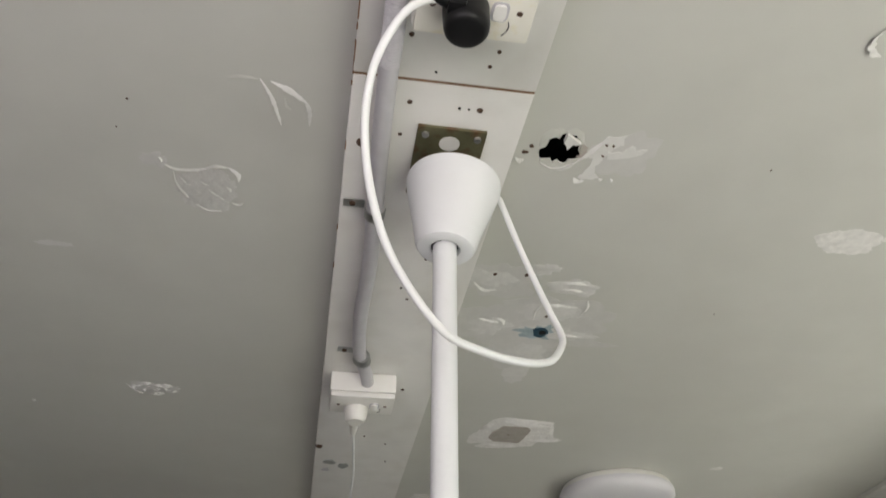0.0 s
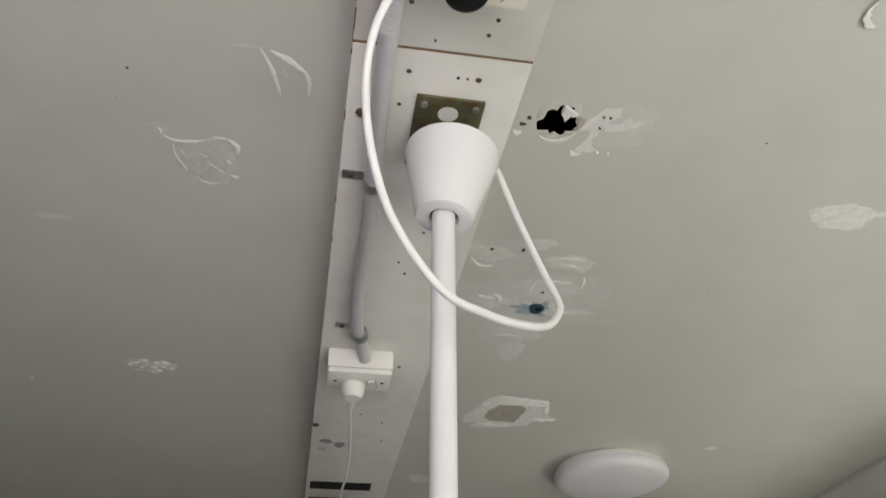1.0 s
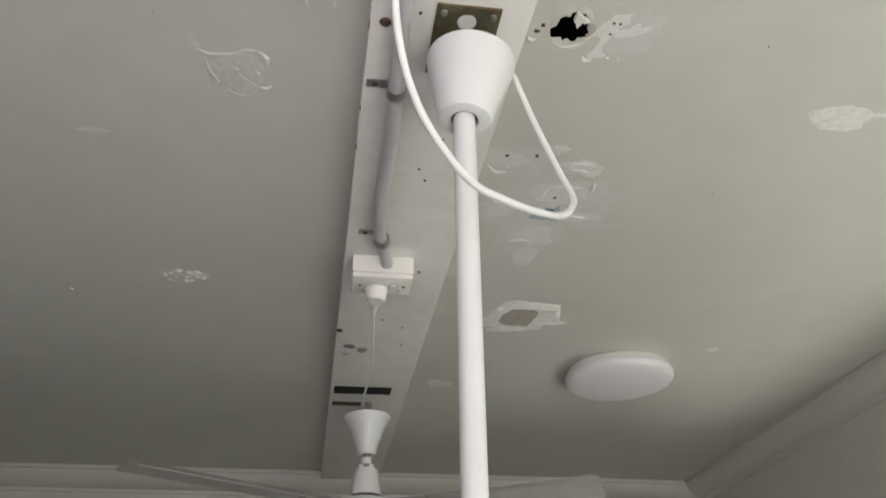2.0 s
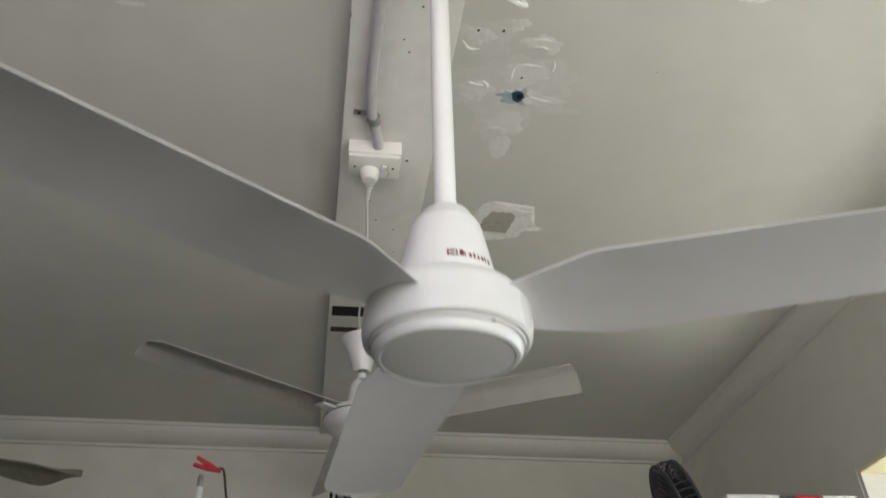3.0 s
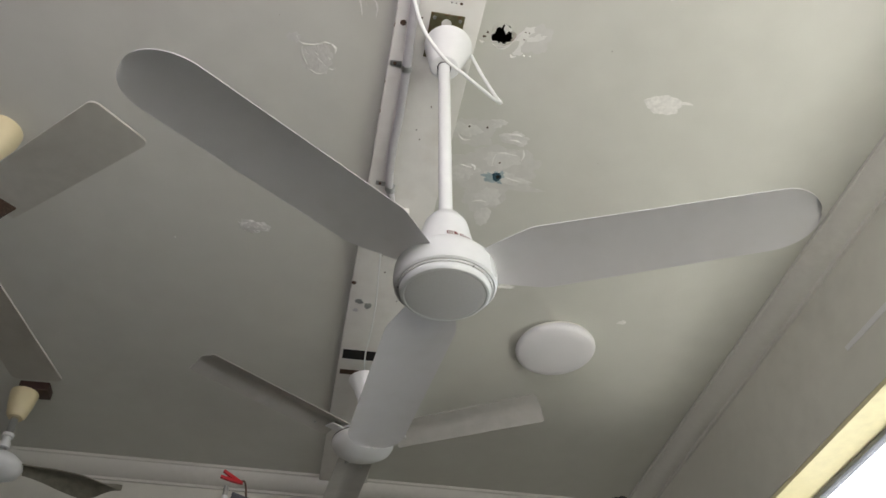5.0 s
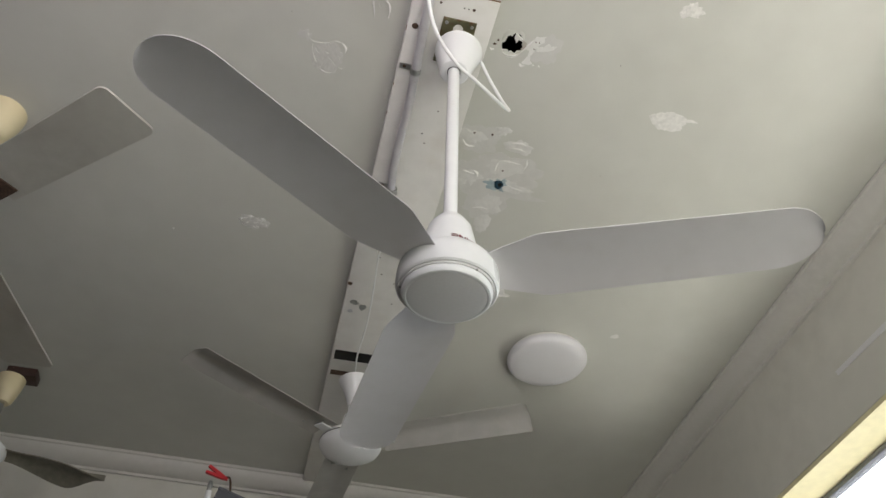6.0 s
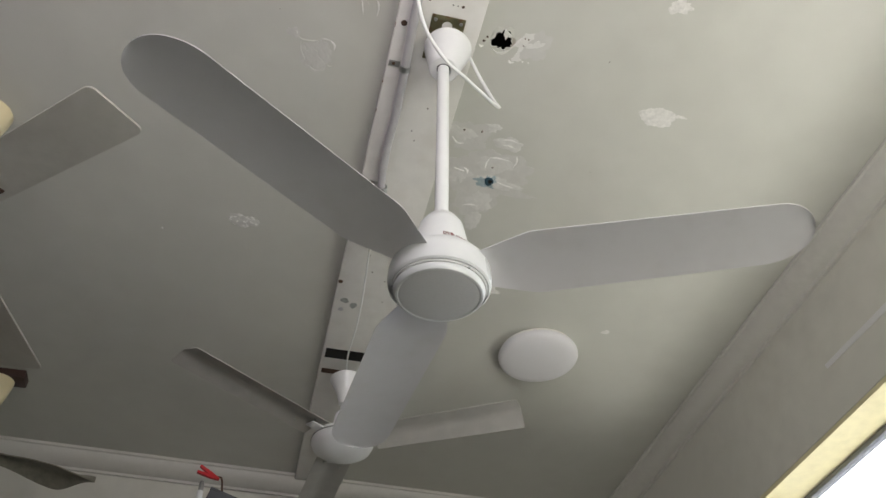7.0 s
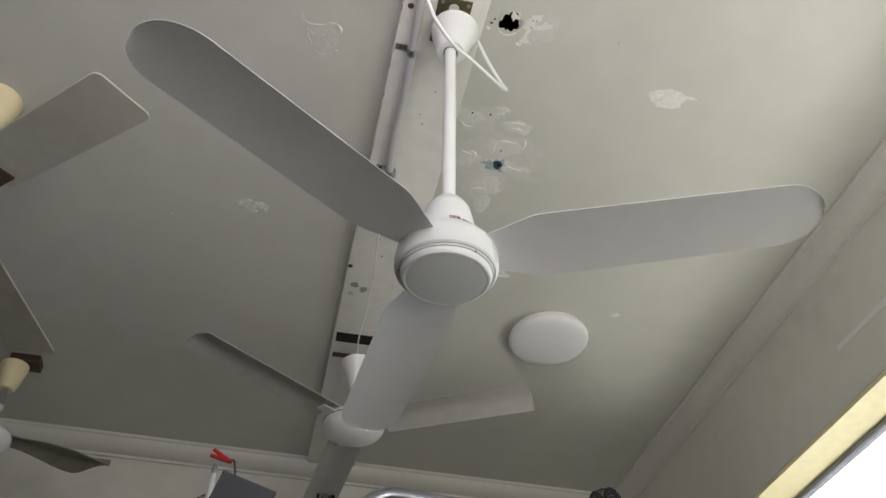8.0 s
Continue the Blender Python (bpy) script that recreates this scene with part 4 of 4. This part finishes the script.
for k in range(2):
    blades2.append((new("blade", bl.data), new("blade_arm", nk.data)))
    tagged(blades2[-1][0], "dusty white folded metal blade with a square end")
    for o in blades2[-1]:
        o.parent = fan2
    rivets += [new("rivet", rivets[0].data) for _ in range(2)]
for k, (bl, nk) in enumerate(blades2):
    turn = (95.5, 215.5, 331.5)[k]
    bl.matrix_basis = pose(0, 0, 2.690, 0, 0, turn) @ Matrix.Diagonal(((1.0, 1.015, 0.965)[k], 1, 1, 1))
    nk.matrix_basis = pose(0, 0, 2.690, -8, 0, turn)
    for q, (x, y) in enumerate(((0.150, 0.030), (0.185, -0.030))):
        rivets[2 * k + q].parent = bl
        rivets[2 * k + q].matrix_basis = pose(x, y, 0.006 - 0.14 * y)

# ---- third fan, with square-ended blades, to one side ----
fan3 = thing("ceiling_fan", (-1.13, 0.50, 0), "old ceiling fan with wide taupe square-ended blades and yellowed canopy", "ceiling fan", "ceiling fans")
part("canopy", lathe([(0.012, 2.893), (0.026, 2.894), (0.037, 2.902), (0.048, 2.929), (0.055, 2.966), (0.057, 2.998), (0, 2.998)], 48), CREAM, fan3, "yellowed bell-shaped canopy")
part("downrod", lathe([(0, 2.66), (0.011, 2.66), (0.011, 2.90), (0, 2.90)], 20), RUST, fan3, "dark brown downrod")
part("motor_housing", lathe([(0, 2.675), (0.05, 2.675), (0.09, 2.665), (0.105, 2.645), (0.108, 2.635), (0.104, 2.630), (0.108, 2.624), (0.104, 2.618), (0.108, 2.612), (0.104, 2.606), (0.106, 2.600), (0.098, 2.585), (0.07, 2.575), (0, 2.575)], 64), FANWHITE, fan3, "white ribbed motor housing")
part("light_bowl", lathe([(0.05, 2.574), (0.075, 2.565), (0.098, 2.53), (0.105, 2.49), (0.095, 2.45), (0.06, 2.42), (0.02, 2.41), (0, 2.409)], 48), LAMPWHITE, fan3, "white glass light bowl")
b3_rows = [(0.17 + 0.417 * i / 16, -0.066 - 0.011 * i / 16, 0.066 + 0.011 * i / 16) for i in range(17)]
b3_rows += [(0.587 + 0.018 * math.sin(a), -0.059 - 0.018 * math.cos(a), 0.059 + 0.018 * math.cos(a)) for a in (0.3, 0.6, 0.9, 1.2, 1.55)]
b3 = wing(b3_rows, 7.0, 0.005, across=4)
arm3 = joined(box(0.095, 0.20, -0.018, 0.018, -0.010, -0.005, 0.002), box(0.15, 0.21, -0.045, 0.045, -0.009, -0.004, 0.002))
bd3, am3 = b3, arm3
for k in range(3):
    if k == 0:
        bl, nk = part("blade", bd3, TAUPE, fan3, "wide square-ended taupe blade"), part("blade_arm", am3, RUST, fan3, "dark brown blade arm")
    else:
        o1, o2 = bl, nk
        bl, nk = new("blade", o1.data), new("blade_arm", o2.data)
        bl.parent = nk.parent = fan3
        tagged(bl, "wide square-ended taupe blade")
        tagged(nk, "dark brown blade arm")
    bl.matrix_basis = pose(0, 0, 2.605, 0, 0, -42 + 120 * k)
    nk.matrix_basis = pose(0, 0, 2.605, 7, 0, -42 + 120 * k)

# ---- fourth fan, with leaf-shaped blades ----
F4 = (-1.262, 1.735)
fan4 = thing("ceiling_fan", (F4[0], F4[1], 0), "white ceiling fan with dark leaf-shaped blades near the far wall", "ceiling fan", "ceiling fans")
part("ceiling_block", box(-0.020, 0.085, -0.035, 0.035, 2.966, 2.999, 0.003), DARKWOOD, fan4, "dark brown ceiling block")
part("canopy", lathe([(0.012, 2.858), (0.026, 2.858), (0.034, 2.868), (0.044, 2.91), (0.050, 2.955), (0.050, 2.964), (0, 2.964)], 40), CREAM, fan4, "yellowed tapered canopy")
part("downrod", lathe([(0, 2.70), (0.013, 2.70), (0.013, 2.86), (0, 2.86)], 20), CHROME, fan4)
part("coupling", lathe([(0.013, 2.735), (0.020, 2.735), (0.020, 2.755), (0.015, 2.758), (0.015, 2.775), (0.020, 2.778), (0.020, 2.79), (0.013, 2.79)], 24), FANWHITE, fan4)
part("motor_housing", lathe([(0, 2.708), (0.03, 2.706), (0.065, 2.696), (0.085, 2.678), (0.088, 2.665), (0.080, 2.645), (0.055, 2.630), (0.018, 2.625), (0.014, 2.608), (0, 2.606)], 56), FANWHITE, fan4, "white motor housing with a small finial")
leaf = []
for i in range(33):
    f = i / 32
    low = 0.030 + 0.012 * smoothstep(0, 0.4, f) - 0.040 * smoothstep(0.55, 1.0, f)
    high = 0.026 + 0.052 * smoothstep(0.0, 0.62, f) - 0.072 * smoothstep(0.62, 0.97, f)
    drift = 0.012 * smoothstep(0.6, 1.0, f)
    if f > 0.90:
        q = math.sqrt(max(0.03, 1 - ((f - 0.90) / 0.10) ** 2))
        low, high = low * q, high * q
    leaf.append((0.085 + 0.340 * f, -1.2 * low - drift, 1.2 * high - drift))
lb = wing(leaf, -6.0, 0.004, camber=0.010, lift=-0.028, across=8, fold=0.008)
for k in range(3):
    if k == 0:
        bl = part("blade", lb, LEAFBLADE, fan4, "dark woven leaf-shaped blade")
    else:
        o1 = bl
        bl = new("blade", o1.data)
        bl.parent = fan4
        tagged(bl, "dark woven leaf-shaped blade")
    bl.matrix_basis = pose(0, 0, 2.662, 0, 0, (9, 130, 262)[k])

# ---- things standing along the far wall ----
pole = thing("white_pole", (-0.462, 1.585, 0), "slim white metal pole standing on the floor", "pole")
part("shaft", lathe([(0, 0.01), (0.0105, 0.01), (0.0105, 2.535), (0, 2.535)], 20), FANWHITE, pole)
part("tip", lathe([(0, 2.535), (0.008, 2.535), (0.009, 2.560), (0.006, 2.572), (0, 2.573)], 16), GALV, pole)
part("foot", lathe([(0, 0), (0.10, 0), (0.10, 0.008), (0.02, 0.02), (0, 0.02)], 32), FANWHITE, pole)
peg = thing("clothes_peg", (-0.440, 1.568, 2.592), "red plastic clothes peg clipped at the top of the pole", "clothes peg")
for q in (1, -1):
    arm = prism([(-0.044, -0.004), (-0.030, -0.0055), (0.0, -0.0065), (0.022, -0.005), (0.034, -0.003), (0.034, 0.003), (0.0, 0.0045), (-0.044, 0.004)], -0.0055, 0.0055)
    o = part("jaw", arm, RED, peg)
    o.matrix_basis = pose(0, 0, 0, 0, 20 + 9 * q, 8) @ pose(0, 0, 0.005 * q - 0.002, 90)
part("spring", lathe([(0, -0.007), (0.0055, -0.007), (0.0055, 0.007), (0, 0.007)], 14, at=(0, 0, 0)), GALV, peg)
hook = tagged(part("wire_hook", tube(glide([(-0.418, 1.570, 2.584), (-0.404, 1.572, 2.586), (-0.397, 1.575, 2.570), (-0.390, 1.580, 2.53), (-0.381, 1.585, 2.488), (-0.372, 1.590, 2.470)], 6), 0.0036, 10), RUST), "bent brown wire hook hanging from the red peg", "hook")
sieve = thing("round_guard", (-0.412, 1.64, 2.362), "round tan cane disc in a dull grey-brown ring", "guard")
part("rim", tube([(0.140 * math.cos(2 * math.pi * i / 48), 0, 0.140 * math.sin(2 * math.pi * i / 48)) for i in range(49)], 0.0045, 10), RUBBER, sieve, "thin dark rim")
o = part("ring", lathe([(0.118, 0.004), (0.138, 0.006), (0.138, -0.006), (0.118, -0.004), (0.118, 0.004)], 48), PAPER, sieve, "dull grey-brown ring")
o.matrix_basis = pose(0, 0, 0, 90)
o = part("disc", lathe([(0, 0.003), (0.110, 0.003), (0.117, 0.0), (0.110, -0.003), (0, -0.003)], 48), RATTAN, sieve, "tan woven centre")
o.matrix_basis = pose(0, 0, 0, 90)

slab = thing("leaning_panel", (0, 0, 0), "slate-grey laminated panel leaning at an angle", "panel")
for name, bm, mat in (("panel", box(-0.074, 0.074, -0.010, 0.010, 0.032, 2.290, 0.008), SLATE), ("edge_band", box(-0.0745, 0.0745, -0.0105, 0.0105, 2.284, 2.2915, 0.002), RUBBER)):
    o = part(name, bm, mat, slab)
    o.matrix_basis = pose(-0.925, 0.89, -0.012, 0, 15.5, 6)

stand = thing("display_post", (-0.055, 1.96, 0), "chromed post with black side channels standing near the wall", "post")
part("tube", lathe([(0, 0.0), (0.0175, 0.0), (0.0175, 2.74), (0.012, 2.748), (0, 2.75)], 28), CHROME, stand)
part("channel", box(-0.036, -0.026, -0.016, 0.016, 0.0, 2.69, 0.002), BLACK, stand)
part("channel", box(0.018, 0.034, -0.016, 0.016, 0.0, 2.74, 0.002), BLACK, stand)
part("collar", lathe([(0.0176, 2.36), (0.023, 2.36), (0.023, 2.40), (0.0176, 2.40)], 24), RUBBER, stand)

ladder = thing("step_ladder", (0.050, 0.235, 0), "folding step ladder with a rounded tubular handrail", "ladder")
hoop = [(-0.160, 0.30, 0.0), (-0.160, 0.06, 1.50), (-0.160, 0.02, 1.68), (-0.160, 0.012, 1.745)]
hoop += [(-0.160 + 0.065 * (1 - math.cos(a)), 0.008 - 0.006 * math.sin(a), 1.765 + 0.068 * math.sin(a)) for a in (0.3, 0.6, 0.9, 1.2, 1.5)]
hoop += [(x, 0.0, 1.8325 - 0.07 * (x + 0.095)) for x in (-0.05, 0.0, 0.05)]
hoop += [(0.160 - 0.080 * (1 - math.sin(a)), 0.008 - 0.006 * math.cos(a), 1.738 + 0.080 * math.cos(a)) for a in (0.1, 0.4, 0.7, 1.0, 1.3)]
hoop += [(0.160, 0.012, 1.715), (0.160, 0.02, 1.66), (0.160, 0.06, 1.50), (0.160, 0.30, 0.0)]
part("handrail", tube(glide(hoop, 6), 0.0145, 16), STEEL, ladder, "bright tubular handrail")
for s in (-1, 1):
    part("front_leg", tube([(0.170 * s, -0.42, 0.0), (0.140 * s, 0.04, 1.30)], 0.0125, 12), CHROME, ladder)
for k in range(4):
    z = 0.28 + 0.28 * k
    part("step", box(-0.145, 0.145, -0.40 + 0.102 * (k + 1) - 0.02, -0.40 + 0.102 * (k + 1) + 0.18, z, z + 0.022, 0.004), RUBBER, ladder)
    part("step_clip", box(-0.150, 0.150, -0.40 + 0.102 * (k + 1) + 0.02, -0.40 + 0.102 * (k + 1) + 0.04, z - 0.014, z, 0.002), GALV, ladder)

ped = thing("pedestal_fan", (0.935, 1.66, 0), "dark pedestal fan seen side-on with a round guard", "pedestal fan")
part("base", lathe([(0, 0), (0.18, 0), (0.18, 0.015), (0.03, 0.04), (0, 0.04)], 40), RUBBER, ped)
part("pole", lathe([(0, 0.03), (0.014, 0.03), (0.014, 2.44), (0, 2.44)], 18), CHROME, ped)
head = part("motor", lathe([(0, -0.075), (0.014, -0.072), (0.024, -0.055), (0.028, 0.0), (0.024, 0.025), (0, 0.030)], 28), RUBBER, ped)
head.matrix_basis = pose(-0.021, 0.019, 2.447, 0, 76, -15) @ Matrix.Scale(1.15, 4)
for r in (0.030, 0.045, 0.060, 0.075, 0.090, 0.105, 0.120, 0.135, 0.150, 0.163):
    for zz in (0.052, 0.100):
        zq = zz - (0.163 - r) * 0.15 if zz < 0.08 else zz + (0.163 - r) * 0.12
        part("guard_ring", tube([(r * math.cos(2 * math.pi * i / 32), r * math.sin(2 * math.pi * i / 32), zq) for i in range(33)], 0.0024 if r < 0.16 else 0.0050, 6), SLATE, head)
for k in range(48):
    a = 2 * math.pi * k / 48
    part("guard_wire", tube([(q * math.cos(a), q * math.sin(a), z) for q, z in ((0.03, 0.032), (0.163, 0.052), (0.168, 0.076), (0.163, 0.100), (0.03, 0.116))], 0.0020, 5), SLATE, head)
for k in range(3):
    b = wing([(0.02 + 0.13 * i / 8, -0.045 - 0.06 * math.sin(math.pi * i / 8), 0.045 + 0.065 * math.sin(math.pi * i / 8)) for i in range(9)], 24, 0.002, across=4)
    o = part("blade", b, SLATE, head)
    o.matrix_basis = pose(0, 0, 0.08, 0, 0, 120 * k)

cab = thing("display_cabinet", (0, 0, 0), "tall grey cabinet with white header and red label by the window", "cabinet")
part("body", box(0.895, 1.270, 1.215, 1.35, 0.0, 2.344, 0.006), CABINET, cab, "grey laminated body")
part("door", box(0.945, 1.258, 1.200, 1.214, 0.06, 2.330, 0.004), CABINET, cab)
part("trim", box(1.260, 1.271, 1.196, 1.214, 0.06, 2.340, 0.002), CABWHITE, cab, "bright edge trim")
part("backboard", box(0.880, 1.265, 1.352, 1.372, 0.0, 2.372, 0.010), CABINET, cab, "grey back panel standing a little higher")
header = part("header", box(0.905, 1.272, 1.190, 1.235, 2.345, 2.402, 0.005), CABWHITE, cab, "white header strip")
part("label_panel", box(1.050, 1.172, 1.1875, 1.1895, 2.347, 2.400, 0.0008), SLATE, header, "dark label surround")
part("label", box(1.092, 1.166, 1.1852, 1.1870, 2.350, 2.397, 0.0005), RED, header, "plain red label")

shelf = thing("storage_cupboard", (0, 0, 0), "plain black cupboard with a cardboard box on top", "cupboard")
part("carcass", box(-1.75, -1.00, 1.00, 1.38, 0.0, 2.035, 0.004), BLACK, shelf)
part("top_board", box(-1.76, -0.99, 0.99, 1.385, 2.036, 2.056, 0.003), BLACK, shelf)
carton = thing("cardboard_box", (-1.30, 1.18, 2.057), "brown cardboard box on the black cupboard", "box", turn=38.0)
part("carton_body", box(-0.17, 0.15, -0.13, 0.13, 0.0, 0.19, 0.003), CARD, carton)
for s in (-1, 1):
    fl = part("flap", box(-0.17, 0.15, 0.0, 0.125, 0.0, 0.004), CARD, carton)
    fl.matrix_basis = pose(0, 0.13 * s, 0.191, 62 if s > 0 else 118, 0, 0)
